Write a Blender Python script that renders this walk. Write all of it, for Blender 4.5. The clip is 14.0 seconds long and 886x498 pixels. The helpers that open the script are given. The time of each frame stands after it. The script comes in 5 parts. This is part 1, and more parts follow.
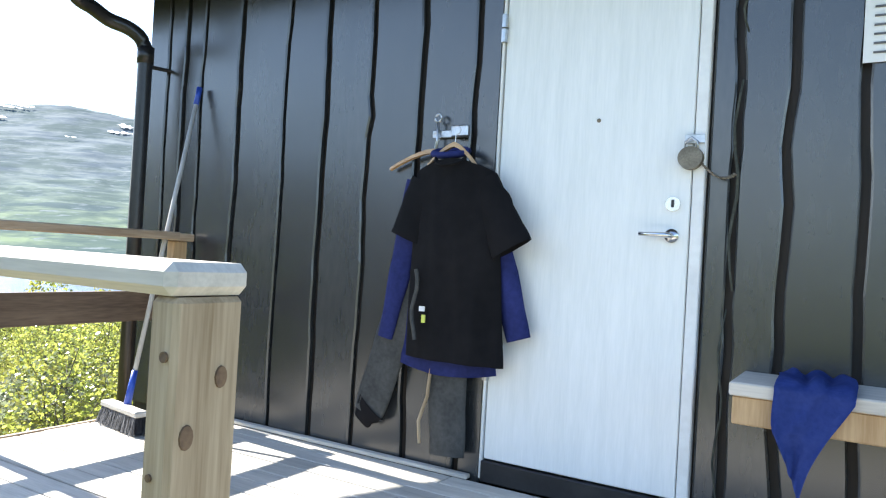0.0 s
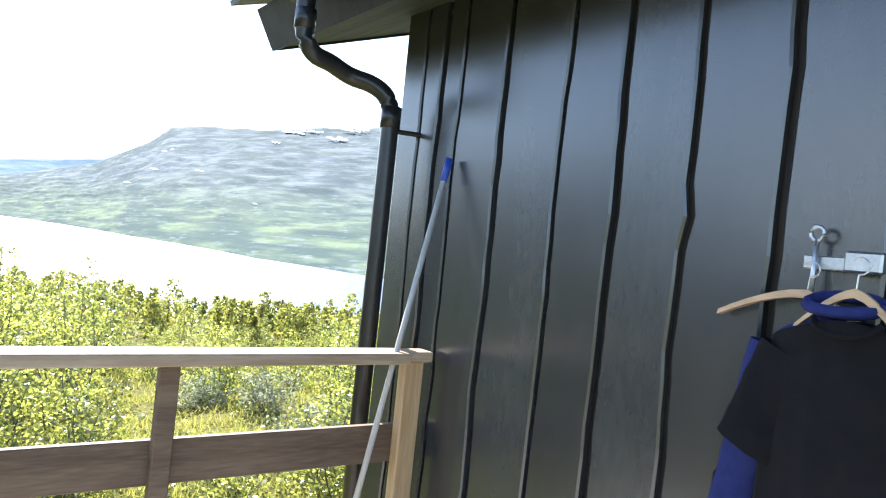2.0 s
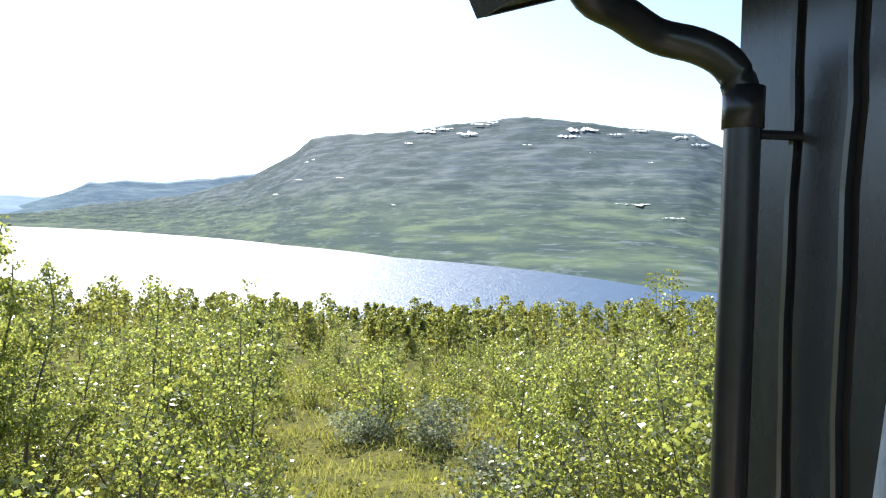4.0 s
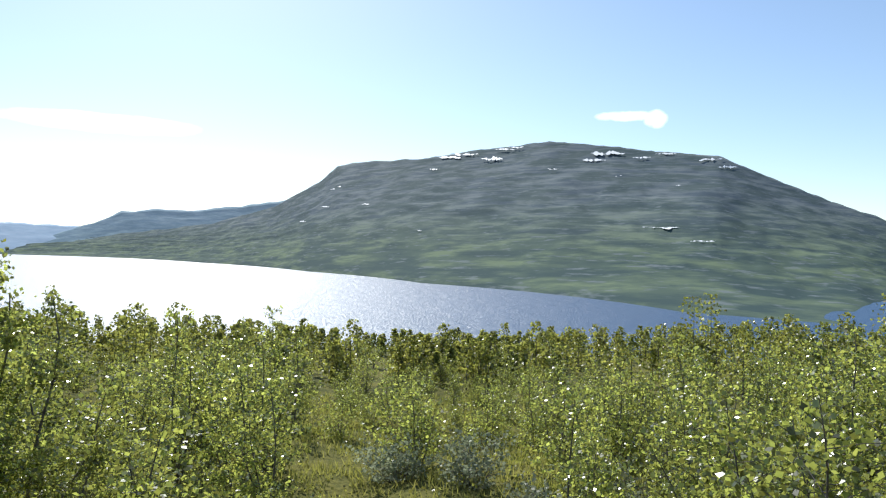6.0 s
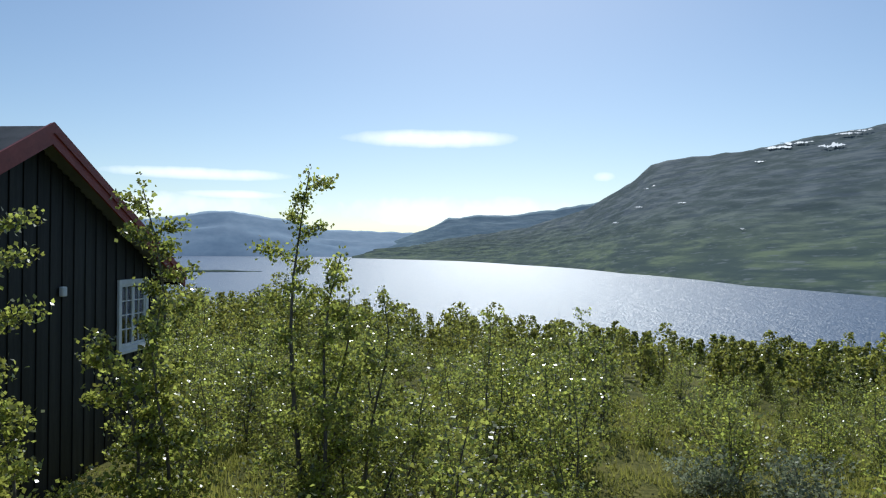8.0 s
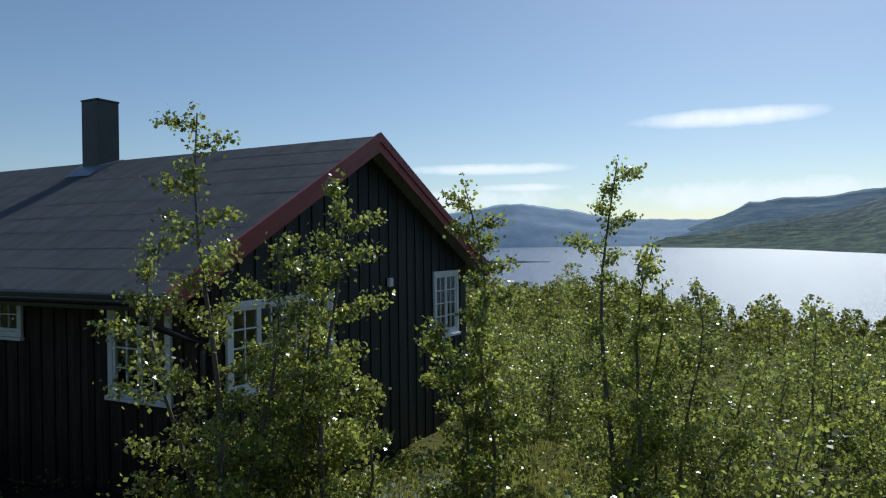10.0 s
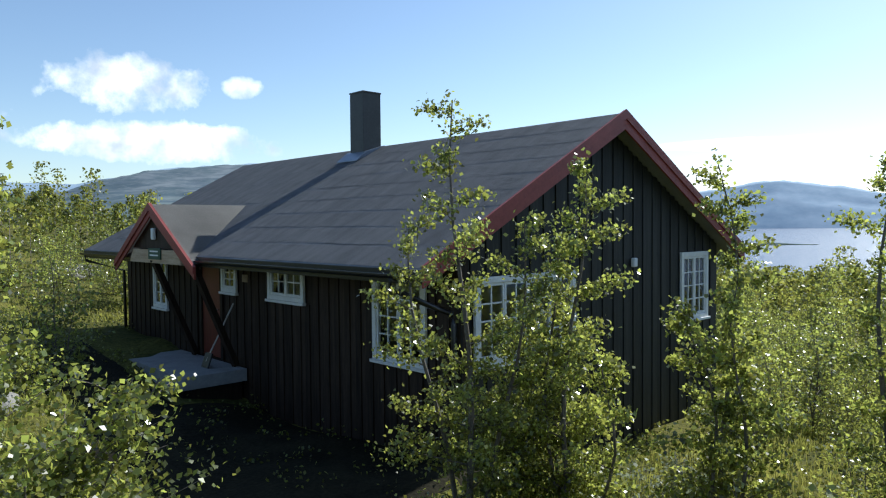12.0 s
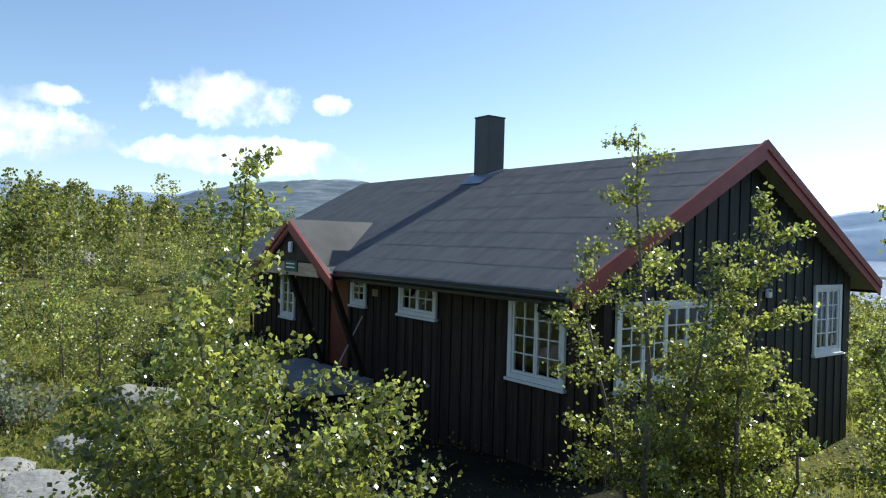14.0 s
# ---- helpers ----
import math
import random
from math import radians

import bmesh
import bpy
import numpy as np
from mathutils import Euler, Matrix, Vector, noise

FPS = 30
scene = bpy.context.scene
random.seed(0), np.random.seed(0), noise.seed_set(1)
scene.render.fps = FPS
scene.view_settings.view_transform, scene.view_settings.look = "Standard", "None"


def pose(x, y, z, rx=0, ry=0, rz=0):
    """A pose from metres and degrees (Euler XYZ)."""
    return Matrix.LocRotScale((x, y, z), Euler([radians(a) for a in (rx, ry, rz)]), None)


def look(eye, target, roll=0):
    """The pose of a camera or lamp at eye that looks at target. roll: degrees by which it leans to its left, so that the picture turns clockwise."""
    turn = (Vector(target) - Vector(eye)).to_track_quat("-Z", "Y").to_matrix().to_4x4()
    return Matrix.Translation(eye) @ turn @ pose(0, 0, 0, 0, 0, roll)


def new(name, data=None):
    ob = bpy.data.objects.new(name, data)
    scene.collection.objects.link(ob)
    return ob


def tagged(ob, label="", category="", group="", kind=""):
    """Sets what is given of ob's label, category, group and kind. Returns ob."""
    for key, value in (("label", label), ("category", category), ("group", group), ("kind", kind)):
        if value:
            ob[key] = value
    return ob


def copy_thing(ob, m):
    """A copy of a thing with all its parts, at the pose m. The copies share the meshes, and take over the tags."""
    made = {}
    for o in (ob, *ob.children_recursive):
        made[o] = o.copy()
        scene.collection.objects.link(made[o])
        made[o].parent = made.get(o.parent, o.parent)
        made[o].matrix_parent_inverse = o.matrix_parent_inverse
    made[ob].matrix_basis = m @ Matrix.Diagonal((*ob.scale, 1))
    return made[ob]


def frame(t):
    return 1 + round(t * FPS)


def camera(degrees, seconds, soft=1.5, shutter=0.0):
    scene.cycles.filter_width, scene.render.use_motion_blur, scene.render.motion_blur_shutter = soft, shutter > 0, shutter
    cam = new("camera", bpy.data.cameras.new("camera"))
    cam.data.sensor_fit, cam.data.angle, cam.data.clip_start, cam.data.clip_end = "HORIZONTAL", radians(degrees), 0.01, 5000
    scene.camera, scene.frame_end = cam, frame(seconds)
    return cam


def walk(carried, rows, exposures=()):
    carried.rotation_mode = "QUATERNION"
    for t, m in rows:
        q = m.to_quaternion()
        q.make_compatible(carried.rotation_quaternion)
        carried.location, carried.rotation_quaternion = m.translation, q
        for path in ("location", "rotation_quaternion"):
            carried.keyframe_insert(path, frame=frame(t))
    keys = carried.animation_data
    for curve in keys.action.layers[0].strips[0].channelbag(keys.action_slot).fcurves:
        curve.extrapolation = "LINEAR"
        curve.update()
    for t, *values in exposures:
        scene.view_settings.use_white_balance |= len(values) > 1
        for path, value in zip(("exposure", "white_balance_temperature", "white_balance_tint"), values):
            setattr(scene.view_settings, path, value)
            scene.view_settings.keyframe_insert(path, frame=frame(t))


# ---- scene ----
cam = camera(63.5, 14.0, soft=1.15)
PATH = [
    (0, (0.689, 0.452, 0.988), (-0.340, 2.168, 1.009), 3.3),
    (0.3, (0.575, 0.679, 1.061), (-0.553, 2.328, 1.127), 3.3),
    (0.5, (0.420, 0.837, 1.098), (-0.699, 2.492, 1.182), 3.2),
    (1, (0.281, 1.097, 1.241), (-1.015, 2.620, 1.219), 3.6),
    (1.5, (0.143, 1.279, 1.402), (-1.432, 2.511, 1.355), 3.5),
    (2, (-0.135, 1.439, 1.495), (-1.761, 2.604, 1.493), 6.0),
    (2.5, (-0.368, 1.558, 1.638), (-1.995, 2.722, 1.639), 6.0),
    (3, (-0.772, 1.656, 1.761), (-2.575, 2.514, 1.659), 4.2),
    (3.5, (-1.343, 1.741, 1.780), (-3.158, 2.580, 1.724), 1.7),
    (6, (-2.540, 1.990, 1.735), (-4.386, 2.758, 1.751), 1.1),
    (6.5, (-2.540, 2.070, 1.738), (-4.502, 2.457, 1.749), 0.9),
    (7, (-2.530, 2.120, 1.740), (-4.530, 2.143, 1.752), 0.8),
    (7.2, (-2.520, 2.125, 1.740), (-4.520, 2.110, 1.751), 0.7),
    (9.5, (-2.377, 2.115, 1.753), (-4.321, 1.642, 1.765), -0.4),
    (10, (-2.386, 1.927, 1.760), (-4.201, 1.087, 1.743), -0.7),
    (10.5, (-2.295, 1.866, 1.740), (-4.007, 0.833, 1.693), -0.5),
    (11, (-2.209, 1.829, 1.754), (-3.762, 0.569, 1.712), -0.8),
    (11.5, (-2.265, 1.887, 1.744), (-3.695, 0.489, 1.701), -0.7),
    (12, (-2.250, 1.981, 1.745), (-3.689, 0.593, 1.679), -0.5),
    (12.5, (-2.276, 1.988, 1.740), (-3.813, 0.711, 1.667), -0.4),
    (13, (-2.213, 1.936, 1.730), (-3.771, 0.685, 1.639), -0.0),
    (13.5, (-1.828, 1.754, 1.721), (-3.315, 0.417, 1.678), 1.1),
    (14, (-1.313, 1.622, 1.782), (-2.589, 0.082, 1.767), 1.5),
]
walk(cam, [(t, look(e, g, r)) for t, e, g, r in PATH],
     exposures=[(0, 2.0, 6500, 10), (1.0, 2.1, 6450, 11), (2.0, 2.15, 6400, 12), (3.0, 1.75, 6500, 10), (3.7, 1.33, 6500, 9), (5.8, 0.4, 6300, 8),
                (6.5, 0.27, 6150, 7), (7.0, -0.02, 6000, 6), (7.2, -0.08, 6000, 6), (9.5, -0.5, 5850, 5), (10.0, -0.52, 5850, 5), (11.0, 0.06, 5900, 5), (12.5, 0.46, 6100, 7), (14.0, 0.55, 6100, 7)])

# ---------------------------------------------------------------- light
SUN_YAW, SUN_EL = 87.0, 41.0
sun_dir = Vector((-math.sin(radians(SUN_YAW)) * math.cos(radians(SUN_EL)),
                  math.cos(radians(SUN_YAW)) * math.cos(radians(SUN_EL)), math.sin(radians(SUN_EL))))
sun = new("sun", bpy.data.lights.new("sun", "SUN"))
sun.data.energy, sun.data.angle, sun.data.color = 4.2, radians(0.53), (1.0, 0.96, 0.88)
sun.matrix_world = sun_dir.to_track_quat("Z", "Y").to_matrix().to_4x4()

world = bpy.data.worlds.new("world")
scene.world = world
world.use_nodes = True
wt = world.node_tree


def wnode(kind, **kw):
    n = wt.nodes.new(kind)
    for k, v in kw.items():
        n.inputs[int(k[1:])].default_value = v
    return n


def wmath(op, a, b=None, clamp=False):
    n = wt.nodes.new("ShaderNodeMath")
    n.operation, n.use_clamp = op, clamp
    for i, v in enumerate((a, b)):
        if v is None:
            continue
        if isinstance(v, (int, float)):
            n.inputs[i].default_value = v
        else:
            wt.links.new(v, n.inputs[i])
    return n.outputs[0]


sky = wt.nodes.new("ShaderNodeTexSky")
sky.sky_type, sky.sun_disc = "NISHITA", False
sky.sun_elevation, sky.sun_rotation = radians(SUN_EL), radians(-SUN_YAW)
sky.altitude, sky.air_density, sky.dust_density, sky.ozone_density = 600, 1.0, 0.7, 1.3
tc = wt.nodes.new("ShaderNodeTexCoord")
sep = wt.nodes.new("ShaderNodeSeparateXYZ")
wt.links.new(tc.outputs["Generated"], sep.inputs[0])
w_yaw = wmath("MULTIPLY", wmath("ARCTAN2", wmath("MULTIPLY", sep.outputs[0], -1.0), sep.outputs[1]), 57.29578)
w_el = wmath("MULTIPLY", wmath("ARCSINE", sep.outputs[2]), 57.29578)
cn = wt.nodes.new("ShaderNodeTexNoise")
cn.inputs["Scale"].default_value, cn.inputs["Detail"].default_value, cn.inputs["Roughness"].default_value = 22.0, 7.0, 0.6
wt.links.new(tc.outputs["Generated"], cn.inputs["Vector"])
c_noise = wmath("MULTIPLY", wmath("SUBTRACT", cn.outputs["Fac"], 0.5), 2.0)
# clouds: yaw, elevation, half width, half height, raggedness, density
CLOUDS = [(157.5, 10.4, 5.4, 2.3, 1.7, 1.0), (149.5, 10.6, 1.5, 0.9, 1.4, 0.9), (156.0, 6.4, 9.0, 1.6, 1.6, 1.0),
          (169.5, 9.6, 3.0, 0.9, 1.6, 0.8), (171.5, 7.2, 6.0, 2.3, 1.7, 1.0), (184.0, 7.0, 9.0, 2.6, 1.7, 0.9), (93.0, 9.0, 7.3, 0.75, 0.5, 1.0),
          (111.0, 5.8, 7.6, 0.5, 0.6, 0.9), (108.5, 4.3, 4.2, 0.35, 0.7, 0.8), (92.0, 3.3, 10.0, 1.2, 1.5, 0.8), (116.0, 3.4, 12.0, 1.0, 1.7, 0.6),
          (53.2, 10.9, 2.4, 0.45, 1.2, 0.8), (51.0, 10.6, 1.0, 0.8, 1.2, 0.9), (79.5, 6.0, 0.9, 0.4, 1.0, 0.6)]
mask = None
for yaw, el, a, b, rag, dens in CLOUDS:
    du = wmath("DIVIDE", wmath("SUBTRACT", w_yaw, yaw), a)
    dv = wmath("DIVIDE", wmath("SUBTRACT", w_el, el), b)
    d2 = wmath("ADD", wmath("MULTIPLY", du, du), wmath("MULTIPLY", dv, dv))
    f = wmath("SUBTRACT", wmath("ADD", 1.0, wmath("MULTIPLY", c_noise, rag)), d2)
    m = wmath("MULTIPLY", wmath("MULTIPLY", f, 1.0, clamp=True), dens)
    mask = m if mask is None else wmath("MAXIMUM", mask, m)
mixc = wt.nodes.new("ShaderNodeMix")
mixc.data_type = "RGBA"
wt.links.new(mask, mixc.inputs[0])
wt.links.new(sky.outputs[0], mixc.inputs[6])
# thicker parts of a cloud turn grey
body = wt.nodes.new("ShaderNodeTexNoise")
body.inputs["Scale"].default_value, body.inputs["Detail"].default_value = 15.0, 4.0
shift = wt.nodes.new("ShaderNodeVectorMath")
shift.operation = "ADD"
shift.inputs[1].default_value = (0.0, 0.0, 0.35)
wt.links.new(tc.outputs["Generated"], shift.inputs[0])
wt.links.new(shift.outputs[0], body.inputs["Vector"])
grey = wmath("MULTIPLY", wmath("SUBTRACT", body.outputs["Fac"], 0.37), 4.0, clamp=True)
grey = wmath("MULTIPLY", grey, wmath("MULTIPLY", wmath("SUBTRACT", w_yaw, 130.0), 0.1, clamp=True))
ctone = wt.nodes.new("ShaderNodeMix")
ctone.data_type = "RGBA"
ctone.inputs[6].default_value, ctone.inputs[7].default_value = (12.0, 12.1, 12.4, 1), (5.0, 5.5, 6.3, 1)
wt.links.new(grey, ctone.inputs[0])
wt.links.new(ctone.outputs[2], mixc.inputs[7])
bg = wt.nodes["Background"]
bg.inputs["Strength"].default_value = 0.115
wt.links.new(mixc.outputs[2], bg.inputs["Color"])


# ---------------------------------------------------------------- materials
def mat(name, c1, c2, scale=6.0, rough=0.6, bump=0.2, stretch=(1, 1, 1), detail=5.0, spec=0.5, fine=6.0, metal=0.0,
        rnd=0.0, translucent=0.0, dist=0.02, lo=0.35, hi=0.65, island=0.0, ior=1.5):
    m = bpy.data.materials.new(name)
    m.use_nodes = True
    t = m.node_tree
    p = t.nodes["Principled BSDF"]
    co = t.nodes.new("ShaderNodeTexCoord")
    mp = t.nodes.new("ShaderNodeMapping")
    mp.inputs["Scale"].default_value = stretch
    oi = t.nodes.new("ShaderNodeObjectInfo")
    sh = t.nodes.new("ShaderNodeVectorMath")
    sh.operation = "MULTIPLY_ADD"
    t.links.new(oi.outputs["Random"], sh.inputs[0])
    sh.inputs[1].default_value = (31.0, 17.0, 23.0)
    t.links.new(co.outputs["Object"], sh.inputs[2])
    t.links.new(sh.outputs[0], mp.inputs["Vector"])
    n1 = t.nodes.new("ShaderNodeTexNoise")
    n1.inputs["Scale"].default_value, n1.inputs["Detail"].default_value = scale, detail
    n2 = t.nodes.new("ShaderNodeTexNoise")
    n2.inputs["Scale"].default_value, n2.inputs["Detail"].default_value = scale * fine, 3.0
    for n in (n1, n2):
        t.links.new(mp.outputs[0], n.inputs["Vector"])
    add = t.nodes.new("ShaderNodeMix")
    add.inputs[0].default_value = 0.4
    t.links.new(n1.outputs["Fac"], add.inputs[2])
    t.links.new(n2.outputs["Fac"], add.inputs[3])
    cr = t.nodes.new("ShaderNodeMapRange")
    cr.inputs[1].default_value, cr.inputs[2].default_value = lo, hi
    t.links.new(add.outputs[0], cr.inputs[0])
    mx = t.nodes.new("ShaderNodeMix")
    mx.data_type = "RGBA"
    mx.inputs[6].default_value, mx.inputs[7].default_value = (*c1, 1), (*c2, 1)
    t.links.new(cr.outputs[0], mx.inputs[0])
    col = mx.outputs[2]
    if rnd:
        hv = t.nodes.new("ShaderNodeHueSaturation")
        mr = t.nodes.new("ShaderNodeMapRange")
        mr.inputs[3].default_value, mr.inputs[4].default_value = 1 - rnd, 1 + rnd
        t.links.new(oi.outputs["Random"], mr.inputs[0])
        t.links.new(mr.outputs[0], hv.inputs["Value"])
        t.links.new(col, hv.inputs["Color"])
        col = hv.outputs[0]
    if island:
        ge = t.nodes.new("ShaderNodeNewGeometry")
        hi_ = t.nodes.new("ShaderNodeHueSaturation")
        for sock, a, b in (("Value", 1 - island, 1 + island), ("Hue", 0.486, 0.508)):
            mi = t.nodes.new("ShaderNodeMapRange")
            mi.inputs[3].default_value, mi.inputs[4].default_value = a, b
            t.links.new(ge.outputs["Random Per Island"], mi.inputs[0])
            t.links.new(mi.outputs[0], hi_.inputs[sock])
        t.links.new(col, hi_.inputs["Color"])
        col = hi_.outputs[0]
    t.links.new(col, p.inputs["Base Color"])
    p.inputs["Roughness"].default_value, p.inputs["Metallic"].default_value = rough, metal
    p.inputs["Specular IOR Level"].default_value, p.inputs["IOR"].default_value = spec, ior
    if bump:
        bp = t.nodes.new("ShaderNodeBump")
        bp.inputs["Strength"].default_value, bp.inputs["Distance"].default_value = bump, dist
        t.links.new(add.outputs[0], bp.inputs["Height"])
        t.links.new(bp.outputs[0], p.inputs["Normal"])
    if translucent:
        tr = t.nodes.new("ShaderNodeBsdfTranslucent")
        hs = t.nodes.new("ShaderNodeHueSaturation")
        hs.inputs["Value"].default_value = 2.7
        hs.inputs["Hue"].default_value = 0.475
        t.links.new(col, hs.inputs["Color"])
        t.links.new(hs.outputs[0], tr.inputs["Color"])
        ms = t.nodes.new("ShaderNodeMixShader")
        ms.inputs[0].default_value = translucent
        t.links.new(p.outputs[0], ms.inputs[1])
        t.links.new(tr.outputs[0], ms.inputs[2])
        t.links.new(ms.outputs[0], t.nodes["Material Output"].inputs["Surface"])
    return m


DARK = mat("tarred_board", (0.019, 0.022, 0.025), (0.044, 0.046, 0.046), 1.7, 0.27, 0.3, (3.5, 3.5, 0.9), rnd=0.2, dist=0.004, spec=0.7, lo=0.3, hi=0.7, ior=1.7)
DARKGAP = mat("shadow_gap_wood", (0.01, 0.008, 0.006), (0.03, 0.018, 0.01), 5, 0.6, 0.2, (4, 4, 0.6))
WHITE = mat("white_door_paint", (0.74, 0.76, 0.74), (0.83, 0.84, 0.82), 4, 0.38, 0.06, (6, 6, 0.5), dist=0.003)
WHITETRIM = mat("white_trim_paint", (0.7, 0.7, 0.68), (0.82, 0.82, 0.8), 5, 0.45, 0.08, dist=0.003)
PINE = mat("weathered_pine", (0.24, 0.17, 0.095), (0.46, 0.36, 0.24), 2.4, 0.7, 0.5, (12, 12, 0.6), rnd=0.12, dist=0.004)
PINE_X = mat("weathered_pine_lengthwise", (0.42, 0.39, 0.34), (0.60, 0.56, 0.49), 2.2, 0.65, 0.35, (0.7, 9, 9), rnd=0.14, dist=0.004)
PINE_Y = mat("weathered_pine_rail", (0.30, 0.20, 0.12), (0.50, 0.38, 0.26), 2.2, 0.6, 0.35, (9, 0.7, 9), rnd=0.12, dist=0.004)
FRESH = mat("yellow_pine", (0.36, 0.22, 0.10), (0.54, 0.37, 0.2), 2.2, 0.6, 0.25, (9, 9, 0.7), dist=0.003)
# weathered brown, darkened further to put the rail's shade into the colour
WEATHERED_SHADE = mat("brown_weathered_shaded_rail", (0.085, 0.052, 0.032), (0.20, 0.135, 0.085), 2.2, 0.65, 0.35, (7, 0.7, 7), rnd=0.1, dist=0.004)
KNOT = mat("knot", (0.07, 0.04, 0.025), (0.18, 0.11, 0.06), 20, 0.6, 0.2)
METAL = mat("galvanised_steel", (0.45, 0.46, 0.47), (0.62, 0.63, 0.64), 20, 0.35, 0.08, metal=0.9, dist=0.002)
CHROME = mat("brushed_steel", (0.6, 0.6, 0.6), (0.72, 0.72, 0.72), 30, 0.22, 0.03, metal=1.0, dist=0.001)
RUST = mat("worn_brass", (0.14, 0.12, 0.09), (0.28, 0.24, 0.18), 25, 0.5, 0.2, metal=0.7, dist=0.002)
BLACKPIPE = mat("black_painted_steel", (0.012, 0.012, 0.013), (0.024, 0.024, 0.025), 8, 0.3, 0.1, dist=0.003)
BLUEPLAST = mat("blue_plastic", (0.02, 0.06, 0.36), (0.03, 0.09, 0.45), 9, 0.35, 0.05)
STICK = mat("grey_broom_stick", (0.38, 0.36, 0.33), (0.52, 0.5, 0.46), 6, 0.5, 0.15, (8, 8, 0.8), dist=0.002)
BRISTLE = mat("grey_bristle", (0.02, 0.02, 0.022), (0.13, 0.13, 0.14), 30, 0.8, 0.6, (2, 2, 0.5))
BLACKCLOTH = mat("black_cotton", (0.006, 0.006, 0.007), (0.012, 0.011, 0.012), 3, 0.9, 0.3, spec=0.15)
NAVY = mat("navy_cotton", (0.014, 0.019, 0.085), (0.026, 0.034, 0.14), 7, 0.85, 0.3, spec=0.2)
GREYCLOTH = mat("charcoal_cloth", (0.045, 0.046, 0.044), (0.09, 0.09, 0.085), 8, 0.9, 0.3, spec=0.15)
BLUECLOTH = mat("blue_cloth", (0.035, 0.065, 0.26), (0.06, 0.1, 0.36), 9, 0.85, 0.4, spec=0.2)
HANGERWOOD = mat("beech_hanger", (0.48, 0.28, 0.13), (0.62, 0.40, 0.21), 6, 0.45, 0.1, (1, 8, 8), dist=0.002)
PAPER = mat("white_paper", (0.74, 0.74, 0.72), (0.8, 0.8, 0.78), 4, 0.7, 0.05)
INK = mat("grey_ink", (0.08, 0.08, 0.09), (0.16, 0.16, 0.17), 30, 0.8, 0)
FELT = mat("roofing_felt", (0.145, 0.152, 0.165), (0.235, 0.243, 0.255), 1.3, 0.78, 0.35, (1, 3, 1), fine=25, dist=0.01)
FELTLIGHT = mat("faded_roofing_felt", (0.20, 0.195, 0.185), (0.28, 0.272, 0.255), 1.5, 0.8, 0.25, fine=25, dist=0.01)
TARHOUSE = mat("brown_black_timber", (0.018, 0.012, 0.009), (0.055, 0.038, 0.027), 2.0, 0.65, 0.4, (7, 7, 0.6), rnd=0.3, dist=0.005, spec=0.2)
TARGREEN = mat("greyed_timber", (0.016, 0.017, 0.016), (0.036, 0.036, 0.033), 2.0, 0.6, 0.4, (7, 7, 0.6), rnd=0.25, dist=0.005, spec=0.3)
SOFFIT = mat("green_grey_soffit", (0.03, 0.034, 0.028), (0.085, 0.09, 0.072), 2.0, 0.7, 0.4, (0.6, 7, 7), dist=0.005, spec=0.25)
REDPAINT = mat("red_oxide_paint", (0.21, 0.034, 0.028), (0.31, 0.058, 0.045), 3, 0.5, 0.2, (1, 1, 1), dist=0.004)
BRICKRED = mat("red_brown_door_paint", (0.12, 0.028, 0.014), (0.2, 0.045, 0.025), 3, 0.5, 0.2, (7, 7, 0.6), dist=0.004)
CHIM = mat("sooted_chimney_sheet", (0.026, 0.027, 0.026), (0.05, 0.05, 0.048), 3, 0.45, 0.2, dist=0.01)
LEAD = mat("lead_flashing", (0.16, 0.19, 0.24), (0.26, 0.3, 0.36), 4, 0.35, 0.2, metal=0.5)
CONCRETE = mat("grey_slab", (0.26, 0.27, 0.28), (0.38, 0.38, 0.39), 3, 0.8, 0.3)
ROCK = mat("lichen_rock", (0.17, 0.165, 0.15), (0.34, 0.33, 0.30), 4, 0.85, 0.6, dist=0.05)
GROUND = mat("moss_and_heather", (0.052, 0.062, 0.016), (0.18, 0.165, 0.042), 0.7, 0.95, 0.8, fine=14, dist=0.15, spec=0.1, lo=0.38, hi=0.62)
LEAF = mat("birch_leaf", (0.092, 0.124, 0.024), (0.178, 0.21, 0.046), 1.6, 0.30, 0, rnd=0.2, translucent=0.54, spec=1.0, island=0.65, ior=1.6)
LEAF2 = mat("far_birch_leaf", (0.080, 0.102, 0.019), (0.17, 0.188, 0.040), 0.25, 0.38, 0, translucent=0.46, spec=0.6, island=0.6)
WILLOW = mat("grey_willow_leaf", (0.12, 0.15, 0.09), (0.2, 0.23, 0.15), 1.6, 0.5, 0, rnd=0.2, translucent=0.3, spec=0.4)
BARK = mat("birch_bark", (0.06, 0.05, 0.042), (0.22, 0.19, 0.165), 9, 0.75, 0.5, (1, 1, 0.6), dist=0.01)
GRASS = mat("grass_blade", (0.13, 0.155, 0.032), (0.24, 0.25, 0.065), 0.6, 0.6, 0, translucent=0.35)


